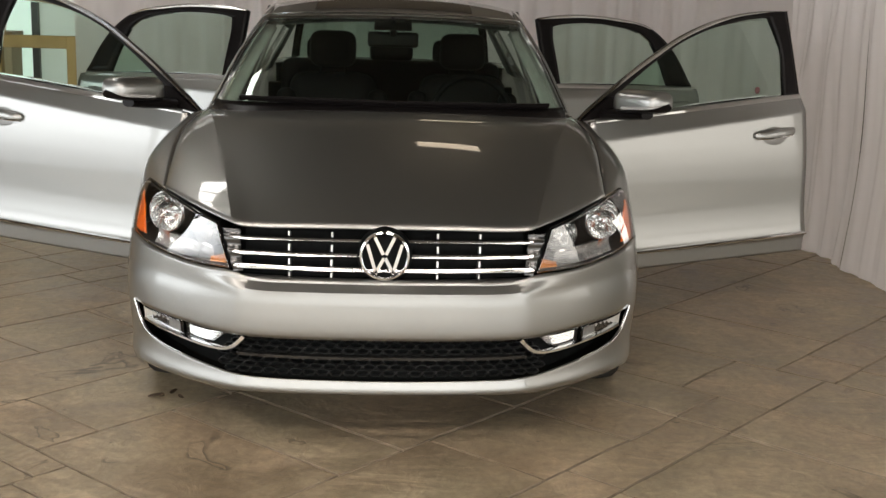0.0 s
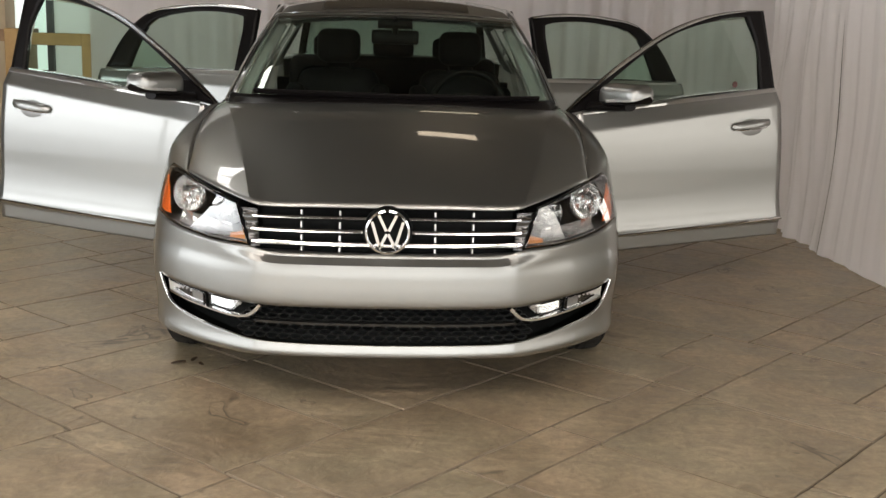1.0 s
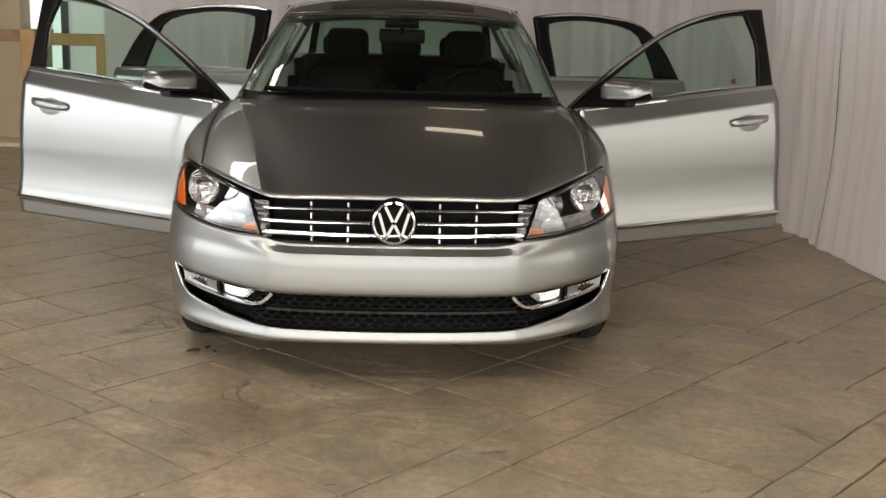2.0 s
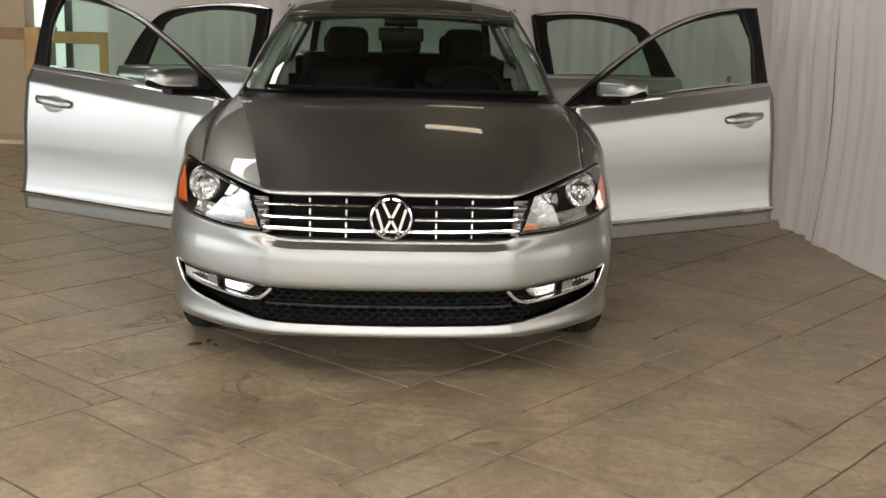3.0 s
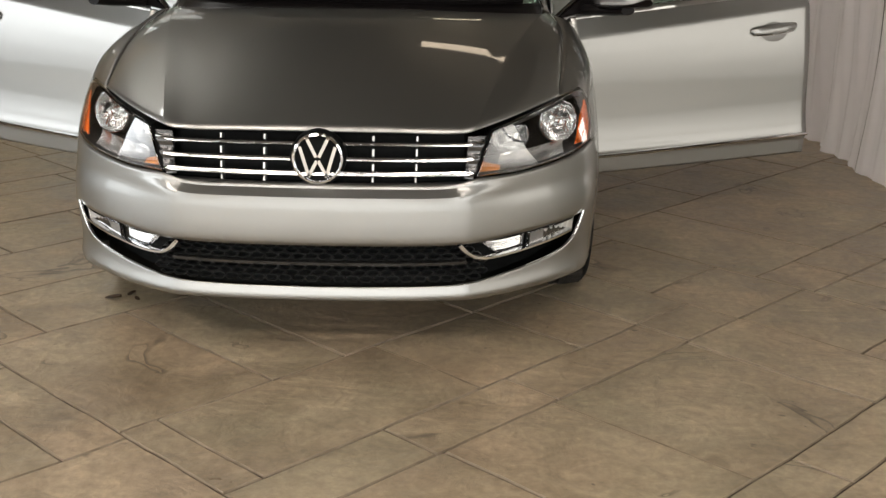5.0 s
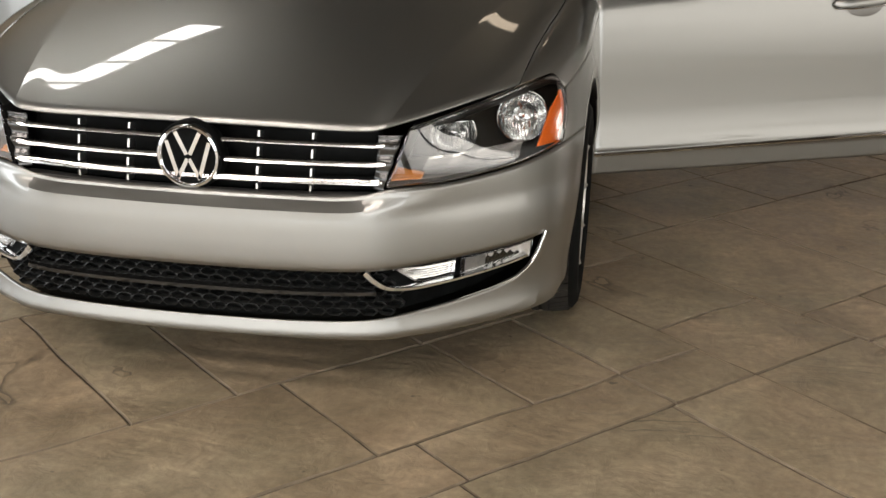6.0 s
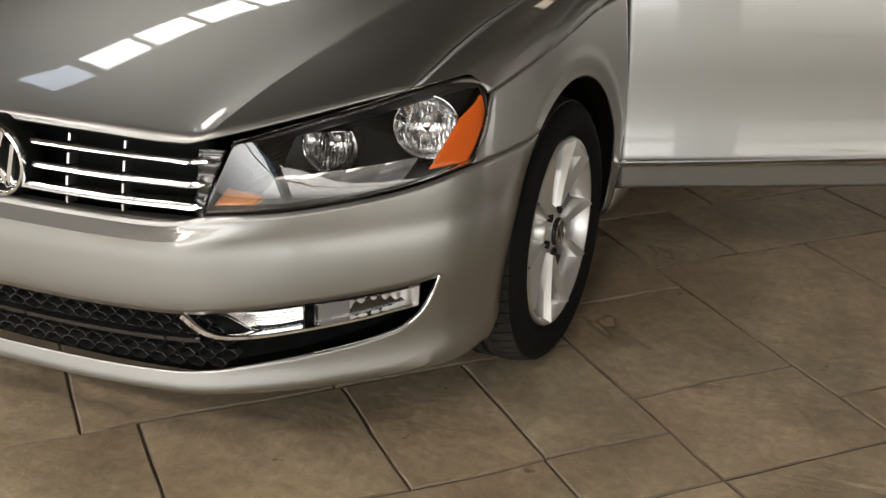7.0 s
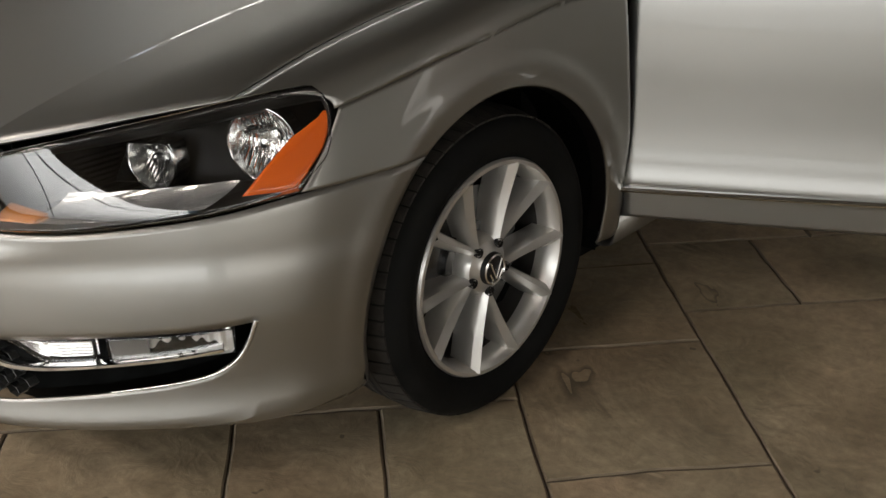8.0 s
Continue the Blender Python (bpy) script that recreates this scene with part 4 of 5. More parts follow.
def headlight(sign):
    def lens_point(u, v, depth=0.0, inset=0.0):
        z_end = lerp(0.636, 0.796, v)
        s_end = side_s(lamp_rear(z_end) - 0.002, z_end)
        s = lerp(lamp_inner(lerp(0.592, 0.732, v)) + inset * 3, s_end - inset * 4, u)
        z = lerp(bumper_top(s) + 0.004 + inset, lens_top(s) - inset, v)
        return skin(s, z, depth - 0.003)

    def deep(u, v, k, inset=0.006):
        """From just under the lens (k = 0) to the back of the housing (k = 1)."""
        p = lens_point(u, v, 0.010, inset)
        return p + Vector((-0.03 * k * u, lerp(0.27, 0.17, u ** 1.3) * k, 0))

    b = bmesh.new()

    def tray(u, v):
        a = u * 4
        e = int(min(a, 3.999))
        t = a - e
        uv = ((t, 0), (1, t), (1 - t, 1), (0, 1 - t))[e]
        k = round(v * 4)
        if k == 0:
            return lens_point(uv[0], uv[1], 0.004)
        if k == 1:
            return lens_point(uv[0], uv[1], 0.006, 0.005)
        return deep(uv[0], uv[1], (k - 2) / 2)

    patch(b, tray, 120, 4)
    patch(b, lambda u, v: deep(u, v, 1.0), 40, 10)
    lamp = part("headlight", put(b, sign), HOUSING, car, "clear headlight with dark housing and amber side marker", 35)
    # chrome trough low in the housing, in facets that face forwards
    b = bmesh.new()

    def trough(u, v):
        uu = lerp(0.16, 0.66, u)
        k = 0.04 + 0.26 * math.sin(math.pi / 2 * v)
        p = deep(uu, 0.03, k)
        q = deep(uu, lerp(0.30, 0.20, u), k)
        facet = 0.006 * abs(math.sin(math.pi * 4 * u))
        return p.lerp(q, v ** 1.5) + Vector((0, facet, 0))

    patch(b, trough, 64, 10)
    part("reflector_tray", put(b, sign), TRAY, lamp, "bright lower reflector", 14)
    # black bezel over and between the bowls
    b = bmesh.new()
    patch(b, lambda u, v: deep(lerp(0.02, 0.97, u), lerp(0.98, 0.84, v), lerp(0.05, 0.30, v)), 40, 4)
    part("lamp_bezel", put(b, sign), HOUSING, lamp, "black bezel", 40, thick=0.003)
    # a deep ribbed outer bowl, and an inner bowl cut flat along its top
    for c, r, turn, cut in ((Vector((0.580, 0.365, 0.664)), 0.055, 10, 0.55), (Vector((0.742, 0.485, 0.692)), 0.064, 22, 2.0)):
        m = Matrix.Translation(c) @ Matrix.Rotation(radians(turn), 4, "Z")

        def level(p, r=r, cut=cut, m=m):
            """Flattens what stands above the slanting cut."""
            lim = r * cut + 0.12 * p.x
            return m @ Vector((p.x, p.y, min(p.z, lim)))

        b = bmesh.new()
        prof = [(r + 0.005, 0.03), (r + 0.005, -0.004), (r, -0.005), (r * 0.97, 0.006), (r * 0.88, 0.022), (r * 0.68, 0.038), (r * 0.36, 0.047), (r * 0.02, 0.050)]
        lathe(b, prof, 48, "y")
        for vert in b.verts:
            vert.co = level(vert.co)
        part("reflector_bowl", put(b, sign), REFLECTOR, lamp, "round chrome reflector", 35)
        b = bmesh.new()
        lathe(b, [(0.001, 0.002), (r * 0.13, 0.004), (r * 0.19, 0.018), (r * 0.19, 0.045)], 20, "y")
        bmesh.ops.transform(b, matrix=m, verts=b.verts[:])
        part("bulb_cap", put(b, sign), SATIN, lamp, "", 40)
        b = bmesh.new()
        for k in range(-6, 7):
            x = k * r * 0.145
            h = math.sqrt(r * r - x * x) * 0.88
            tube(b, [level(Vector(p)) for p in ((x, 0.009, -h), (x * 0.9, 0.025, -h * 0.5), (x * 0.85, 0.031, 0), (x * 0.9, 0.025, h * 0.5), (x, 0.009, h))], 0.0016, 5)
        part("reflector_ribs", put(b, sign), REFLECTOR, lamp)
        b = bmesh.new()
        tube(b, [level(Vector(((r + 0.002) * math.cos(k * math.tau / 40), -0.005, (r + 0.002) * math.sin(k * math.tau / 40)))) for k in range(40)], 0.0022, 6, closed=True)
        part("bowl_ring", put(b, sign), CHROME, lamp, "bright ring round the bowl", 60)
    # amber pieces
    b = bmesh.new()

    def marker(u, v):
        z = lerp(0.640, 0.757, v)
        s_out = side_s(lamp_rear(z) - 0.010, z)
        s_in = min(s_out - 0.05, table(((0.634, 5.34), (0.722, 5.77), (0.752, 6.08)), z))
        return skin(lerp(s_in, s_out, u), z, 0.006)

    patch(b, marker, 12, 14)
    part("side_marker", put(b, sign), AMBER, lamp, "amber side marker", 60, thick=0.006)
    b = bmesh.new()
    patch(b, lambda u, v: deep(lerp(0.015, 0.18, u), lerp(0.05, 0.27 * (1 - 0.6 * u), v), 0.06 + 0.10 * v), 10, 6)
    part("turn_signal", put(b, sign), BULB_AMBER, lamp, "amber turn signal", 60, thick=0.004)
    b = bmesh.new()
    patch(b, lambda u, v: lens_point(u, v), 60, 16)
    lens = part("lens", put(b, sign), LENS, lamp, "clear outer lens", 60, thick=0.003)
    lens.visible_shadow = False
    b = bmesh.new()
    for v0, v1 in ((0.0, 0.03), (0.955, 1.0)):
        patch(b, lambda u, v: lens_point(u, lerp(v0, v1, v), 0.0042), 60, 2)
    for u0, u1 in ((0.988, 1.0), (0.0, 0.012)):
        patch(b, lambda u, v: lens_point(lerp(u0, u1, u), v, 0.0042), 2, 16)
    part("lens_edge", put(b, sign), TRIM_BLACK, lamp)


for sign in (1, -1):
    headlight(sign)

# lower intake: recessed back, honeycomb, bar
bm = bmesh.new()
patch(bm, lambda u, v: skin(lerp(-S_TIP, S_TIP, u), lerp(intake_low(abs(lerp(-S_TIP, S_TIP, u))), intake_top(abs(lerp(-S_TIP, S_TIP, u))), v), 0.045 * math.sin(math.pi * clamp(0.5 + 0.5 * (1 - abs(2 * u - 1)) * 6, 0, 0.5) * 1.0) + 0.002), 90, 8)
intake = part("lower_intake", bm, BLACK, car, "black lower air intake with honeycomb mesh")
bm = bmesh.new()
CW, CH = 0.041, 0.0205
for row in range(9):
    for col in range(-14, 15):
        x = (col + 0.5 * (row % 2)) * CW
        z = 0.262 + row * CH * 0.86
        s = abs(x)
        sp = abs(x) / 0.2 if abs(x) < 0.4 else 2 + (abs(x) - 0.4) / 0.1
        if abs(x) > 0.50 or z < intake_low(sp) + 0.008 or z > intake_top(sp) - 0.004:
            continue
        if sp > 2.2 and z > 0.393 - (sp - 2.2) * 0.05:
            continue
        ring = []
        for k in range(6):
            a = k * math.tau / 6
            ring.append((math.cos(a), math.sin(a)))
        depth0 = 0.022
        y0 = belt(min(sp, 4), z).y
        def at(rx, rz, d):
            return Vector((x + rx, y0 + d, z + rz))
        o = [bm.verts.new(at(c * CW * 0.58, q * CH * 0.58, depth0)) for c, q in ring]
        i = [bm.verts.new(at(c * CW * 0.53, q * CH * 0.52, depth0 - 0.001)) for c, q in ring]
        back = [bm.verts.new(at(c * CW * 0.51, q * CH * 0.50, depth0 + 0.02)) for c, q in ring]
        for k in range(6):
            j = (k + 1) % 6
            bm.faces.new((o[k], o[j], i[j], i[k]))
            bm.faces.new((i[k], i[j], back[j], back[k]))
tagged(part("honeycomb", bm, MESH_BLACK, intake, "black honeycomb mesh", 0, weld=0), kind="stuff")
bm = bmesh.new()
strip(bm, lambda t: (lerp(-2.6, 2.6, t), 0.331), 0.015, 0.03, 0.006, 60)
part("intake_bar", bm, GLOSS_BLACK, intake, "gloss black bar across the intake")
for sign in (1, -1):
    # fog lamp panel
    b = bmesh.new()

    def chrome_path(t):
        pts = [Vector((2.28, 0.391)), Vector((2.55, 0.366)), Vector((2.9, 0.346)), Vector((3.35, 0.340)), Vector((4.0, 0.347)), Vector((4.6, 0.357)), Vector((5.15, 0.370))]
        p = spline(pts, t * 6)
        return p.x, p.y

    def fog_panel(u, v):
        s, zc = chrome_path(u)
        return skin(s, lerp(zc - 0.004, intake_top(s), v), 0.012 + 0.016 * math.sin(math.pi * v))

    patch(b, fog_panel, 40, 6)
    fog = part("fog_lamp", put(b, sign), BLACK, car, "fog lamp set in a black panel with chrome edging")
    b = bmesh.new()
    strip(b, chrome_path, lambda t: lerp(0.019, 0.009, smooth(t * 1.5)), 0.016, -0.004, 60)
    part("chrome_strip", put(b, sign), CHROME, fog, "thin chrome strip", 40)
    b = bmesh.new()

    def outer_path(t):
        pts = [Vector((S_TIP + 0.01, 0.424)), Vector((5.44, 0.378)), Vector((5.28, 0.345)), Vector((5.02, 0.320)), Vector((4.6, 0.304)), Vector((4.1, 0.292))]
        p = spline(pts, t * 5)
        return p.x, p.y

    tube(b, [skin(*outer_path(k / 40), -0.001) for k in range(41)], [lerp(0.0048, 0.0016, k / 40) for k in range(41)], 8)
    part("chrome_strip", put(b, sign), SLAT_CHROME, fog, "chrome edge strip", 60)
    # inner running lamp
    b = bmesh.new()

    def drl(u, v):
        s = lerp(2.98, 4.02, u)
        zt = intake_top(s) - 0.006
        zl = zt - 0.053 * smooth(min(1.0, u * 1.7)) - 0.002
        return skin(s, lerp(zl, zt, v), 0.008)

    patch(b, drl, 16, 6)
    part("running_lamp", put(b, sign), PRISM, fog, "ribbed clear running lamp", 60, thick=0.004).visible_shadow = False
    b = bmesh.new()
    patch(b, lambda u, v: drl(lerp(0.05, 0.98, u), v) + (skin(3.5, 0.37, 0.014) - skin(3.5, 0.37)) + Vector((0, 0.0015 * (round(v * 18) % 2), 0)), 10, 18)
    part("lamp_reflector", put(b, sign), TRAY, fog, "", 10)
    # outer fog lamp
    b = bmesh.new()

    def foglens(u, v, d=0.008):
        s = lerp(4.12, 5.30, u)
        zt = intake_top(s) - 0.008
        return skin(s, lerp(zt - 0.051, zt, v), d)

    patch(b, foglens, 16, 6)
    part("fog_lens", put(b, sign), LENS, fog, "clear fog lens", 60, thick=0.004).visible_shadow = False
    b = bmesh.new()
    patch(b, lambda u, v: foglens(lerp(0.02, 0.98, u), lerp(0.03, 0.97, v), 0.013 + 0.016 * math.sin(math.pi * u) * math.sin(math.pi * (0.25 + 0.6 * v)) + 0.0016 * math.sin(math.tau * 9 * u)), 72, 10)
    part("fog_reflector", put(b, sign), FOG_TRAY, fog, "", 20)
    b = bmesh.new()
    patch(b, lambda u, v: foglens(lerp(0.0, 0.30, u), v, 0.0125), 6, 4)
    part("fog_side_panel", put(b, sign), GREY_PLASTIC, fog)

# wipers
for x0, x1, y_off in ((-0.62, 0.02, 0.0), (0.02, 0.66, 0.0)):
    bm = bmesh.new()
    pts = []
    for k in range(9):
        t = k / 8
        u = lerp(x0, x1, t) / 0.735
        pts.append(screen_point(u, 0.035 + (0.03 * (1 - t) if x0 < -0.1 else 0.035 * t * 0.5), 0.018))
    tube(bm, pts, 0.008, 6)
    tube(bm, [p + Vector((0, 0.006, -0.010)) for p in pts], 0.005, 6)
    part("wiper", bm, TRIM_BLACK, car, "black wiper arm and blade")


# ---------------- doors ----------------
FRONT_HINGE, REAR_HINGE = 1.412, 2.625


def upper_x(z):
    """The door's side above the waist, leaning in towards the roof."""
    return lerp(0.816, 0.685, ((z - 0.98) / 0.42) ** 1.05) if z > 0.98 else lerp(0.816, 0.843, (0.98 - z) / 0.06)


def door_x(u, z, rear):
    """The door's section: a flared foot, an upright flank, a shoulder crease that rises to the tail, and a leaning top."""
    zc = 0.922 if rear else 0.846 + 0.083 * u
    zt = (0.992 if rear else 0.942 + 0.068 * u)
    xc = (0.853 if rear else 0.868 - 0.013 * u)
    if z >= zt:
        return upper_x(z)
    if z > zc:
        return lerp(xc, upper_x(zt), (z - zc) / (zt - zc))
    return table(((0.28, 0.905), (0.36, 0.912), (0.385, 0.915), (0.40, 0.911), (0.43, 0.9035), (0.47, 0.8965), (0.55, 0.8895), (0.68, 0.885), (0.78, 0.877), (zc, xc)), z)


def door_bulge(u, z):
    return 0.006 * math.sin(math.pi * clamp(u / 1.2)) * (1 if z < 0.97 else 0)


def smooth_x(u, z, rear=False):
    zc = 0.922 if rear else 0.846 + 0.083 * u
    w = 0.007 + 0.045 * smooth((zc - 0.03 - z) / 0.10) * smooth((z - 0.385) / 0.05)
    return sum(door_x(u, z + d * w, rear) for d in (-1, -0.67, -0.33, 0, 0.33, 0.67, 1)) / 7


def outline_at(points, t):
    """A point along a polyline by its length, rounded by a spline."""
    return spline([Vector(p) for p in points], t * (len(points) - 1))


def build_door(name, sign, hinge, angle, rear, label):
    L = 1.01 if rear else 1.245
    H = Vector((0.89, hinge, 0))
    root_m = Matrix.Translation((sign * H.x, H.y, 0)) @ Matrix.Rotation(radians(-angle * sign), 4, "Z")

    def at(u, z, depth=0.0):
        return Vector((smooth_x(u, z, rear) + door_bulge(u, z) - depth - H.x, u, z))

    def belt_z(u):
        return (0.932 + 0.082 * u / 1.2) if not rear else 0.990 - 0.028 * u

    def low_z(u):
        if rear and u > 0.70:
            return lerp(0.292, 0.66, smooth((u - 0.70) / 0.28) ** 0.8)
        return 0.292

    b = bmesh.new()

    def outer(u, v):
        uu = u * L
        z0, z1 = low_z(uu), belt_z(uu)
        z = lerp(z0, z1, v)
        crease = 0.0
        step = -0.008 * (1 - smooth((z - 0.362) / 0.012)) if z0 < 0.35 else 0
        return at(uu, z, -crease * 0.7 - step * 1.0)

    patch(b, outer, 40, 84)
    door = part(name, put(b, sign), PAINT, car, label, 40, thick=0.03)
    door.matrix_local = root_m
    # inner trim
    b = bmesh.new()
    patch(b, lambda u, v: at(lerp(0.02, L - 0.02, u), lerp(low_z(u * L) + 0.03, belt_z(u * L) - 0.01, v), 0.034 + 0.05 * math.sin(math.pi * clamp(v)) ** 0.5), 12, 16)
    part("inner_trim", put(b, sign), DASH, door, "dark inner door trim", 40, thick=0.01)
    # window frame between an outer and an inner outline
    if not rear:
        outer_line = [(-0.085, 0.930), (0.08, 1.028), (0.24, 1.122), (0.40, 1.206), (0.56, 1.282), (0.74, 1.343), (0.92, 1.382), (1.08, 1.400), (1.245, 1.405)]
        inner_line = [(0.09, 0.952), (0.155, 1.030), (0.28, 1.108), (0.42, 1.186), (0.57, 1.258), (0.74, 1.315), (0.89, 1.347), (1.04, 1.372), (1.13, 1.373)]
        right_out, right_in = [(1.245, 1.405), (1.245, 1.25), (1.245, 1.12), (1.245, 1.008)], [(1.13, 1.373), (1.172, 1.25), (1.166, 1.12), (1.152, 1.008)]
        left_out, left_in = None, None
    else:
        outer_line = [(-0.005, 1.330), (0.15, 1.346), (0.32, 1.350), (0.50, 1.338), (0.70, 1.305), (0.82, 1.240), (0.91, 1.13), (0.985, 0.975)]
        inner_line = [(0.085, 1.288), (0.16, 1.304), (0.32, 1.312), (0.50, 1.302), (0.64, 1.276), (0.735, 1.220), (0.785, 1.11), (0.82, 0.985)]
        right_out = right_in = None
        left_out, left_in = [(-0.005, 1.330), (-0.005, 1.22), (-0.005, 1.11), (-0.005, 0.99)], [(0.085, 1.288), (0.075, 1.22), (0.08, 1.11), (0.085, 0.99)]
    b = bmesh.new()

    def band(outs, ins, n):
        def f(u, v):
            p = outline_at(outs, u).lerp(outline_at(ins, u), v)
            return at(p.x, p.y, 0.004)
        patch(b, f, n, 4)

    band(outer_line, inner_line, 40)
    if right_out:
        band(right_out, right_in, 12)
    if left_out:
        band(left_out, left_in, 12)
    part("window_frame", put(b, sign), TRIM_BLACK, door, "black window frame", 30, thick=0.028)
    # glass
    b = bmesh.new()
    if not rear:
        bottom = [(0.07, 0.935), (0.28, 0.950), (0.5, 0.965), (0.7, 0.979), (0.9, 0.992), (1.20, 1.006)]
        top = [(0.07, 0.975), (0.29, 1.128), (0.56, 1.268), (0.77, 1.336), (0.95, 1.368), (1.20, 1.39)]
    else:
        bottom = [(0.06, 0.985), (0.22, 0.982), (0.4, 0.978), (0.62, 0.974), (0.86, 0.968)]
        top = [(0.06, 1.30), (0.22, 1.322), (0.42, 1.322), (0.64, 1.290), (0.86, 1.10)]
    patch(b, lambda u, v: (lambda p: at(p.x, p.y, 0.016))(outline_at(bottom, u).lerp(outline_at(top, u), v)), 30, 14)
    pane = part("door_glass", put(b, sign), GLASS, door, "green-tinted door glass", 60, thick=0.004)
    pane.visible_shadow = False
    # chrome along the frame and the belt
    b = bmesh.new()
    n = 44

    def trim(u, v):
        u *= 0.62 if rear else 1.0
        p = outline_at(outer_line, u)
        q = outline_at(inner_line, u)
        d = (q - p).normalized()
        w = 0.017
        prof = ((0.0, 0.006), (0.1, -0.004), (0.5, -0.007), (0.9, -0.004), (1.0, 0.006))[round(v * 4)]
        r = p + d * (w * prof[0] - 0.002)
        return at(r.x, r.y, prof[1])

    patch(b, trim, n, 4)
    part("frame_trim", put(b, sign), SATIN, door, "thin bright window trim", 40)
    b = bmesh.new()
    u0, u1 = (0.02, 1.24) if not rear else (0.0, 0.97)

    def waist(u, v):
        uu = lerp(u0, u1, u)
        prof = ((-0.010, 0.004), (-0.009, -0.005), (0.0, -0.008), (0.009, -0.005), (0.010, 0.006))[round(v * 4)]
        return at(uu, belt_z(uu) + prof[0], prof[1])

    patch(b, waist, 30, 4)
    part("waist_trim", put(b, sign), SATIN_TRIM, door, "chrome waist strip", 40)
    b = bmesh.new()

    def sill_strip(u, v):
        uu = lerp(0.0, L if not rear else 0.70, u)
        prof = ((-0.007, 0.004), (-0.006, -0.008), (0.0, -0.012), (0.006, -0.008), (0.007, 0.004))[round(v * 4)]
        return at(uu, 0.366 + 0.012 * uu + prof[0], prof[1])

    patch(b, sill_strip, 30, 4)
    part("lower_trim", put(b, sign), CHROME, door, "thin chrome strip low on the door", 40)
    # handle: bar over a dark raised disc, the recess's shade put into its colour
    hu, hz = (1.035, 0.852) if not rear else (0.80, 0.868)
    b = bmesh.new()

    def grip(u, v):
        a = v * math.tau
        t = 2 * u - 1
        half = (1 - abs(t) ** 3.2) ** 0.5
        off = 0.030 * (1 - abs(t) ** 4)
        return at(hu + 0.135 * t, hz + 0.010 * t + 0.023 * half * math.sin(a) + 0.004, -off - 0.010 * half * math.cos(a))

    patch(b, grip, 26, 14)
    part("handle", put(b, sign), PAINT, door, "silver pull handle", 60)
    b = bmesh.new()
    tube(b, [at(hu + 0.118 * t, hz + 0.010 * t - 0.012, -0.040 * (1 - abs(t) ** 4) - 0.004) for t in [k / 8 - 1 for k in range(17)]], 0.0028, 6)
    part("handle_trim", put(b, sign), CHROME, door, "chrome line on the handle")
    b = bmesh.new()
    patch(b, lambda u, v: at(hu + 0.078 * math.cos(u * math.tau) * v, hz - 0.010 + 0.042 * math.sin(u * math.tau) * v, -0.002 - 0.003 * (1 - v * v)), 26, 6)
    part("handle_cup", put(b, sign), SATIN_DARK, door, "", 60)
    if rear:
        return door
    # sail panel and wing mirror
    b = bmesh.new()
    tri = [(-0.05, 0.940), (0.15, 0.950), (0.165, 1.03), (0.115, 1.03)]
    plate(b, tri, lambda a, z, d: at(a, z, d - 0.006), 0.02)
    part("sail_panel", put(b, sign), TRIM_BLACK, door, "", 0)
    b = bmesh.new()
    tube(b, [at(0.07, 0.958, 0.0), at(0.10, 0.962, -0.05), at(0.13, 0.968, -0.12), at(0.14, 0.972, -0.21)], [0.045, 0.045, 0.05, 0.035], 12, flat=0.5)

    def shell(u, v, grow=1.0):
        """A rounded mirror body: u round it, v from the door outwards."""
        a = u * math.tau
        t = 2 * v - 1
        half = (1 - abs(t) ** 7.0) ** 0.30
        e = 0.42 if math.sin(a) < 0 else 0.72
        cy = math.copysign(abs(math.cos(a)) ** e, math.cos(a))
        sz = math.copysign(abs(math.sin(a)) ** e, math.sin(a))
        back = 1.0 if cy < 0 else 0.45
        return Vector((1.005 - H.x + 0.118 * t, 0.15 + 0.080 * cy * half * back * grow + 0.02 * t, 1.022 + (0.052 - 0.005 * t) * sz * half * grow * (1.0 if sz > 0 else 0.80) + 0.006 * t))

    patch(b, lambda u, v: shell(lerp(0.5, 1.0, u), v), 16, 18)
    part("mirror_base", put(b, sign), TRIM_BLACK, door, "black lower mirror housing", 50)
    b = bmesh.new()
    patch(b, lambda u, v: shell(lerp(-0.045, 0.545, u), v, 1.02), 28, 26)
    cap = part("mirror_cap", put(b, sign), PAINT, door, "silver wing mirror cap", 50)
    b = bmesh.new()
    patch(b, lambda u, v: shell(lerp(0.515, 0.555, u), lerp(0.28, 0.995, v), 1.04), 4, 20)
    patch(b, lambda u, v: shell(lerp(-0.055, -0.02, u), lerp(0.80, 0.998, v), 1.04), 4, 10)
    part("mirror_signal", put(b, sign), SIGNAL, door, "clear turn signal strip in the mirror", 50, thick=0.003)
    b = bmesh.new()
    plate(b, [(0.10 * math.cos(k * math.tau / 24), 0.046 * math.sin(k * math.tau / 24)) for k in range(24)], lambda a, z, d: Vector((1.005 - H.x + a, 0.188 - d + 0.02 * a / 0.118, 1.024 + z)), 0.004)
    part("mirror_glass", put(b, sign), MIRROR, door, "mirror glass", 0)
    return door


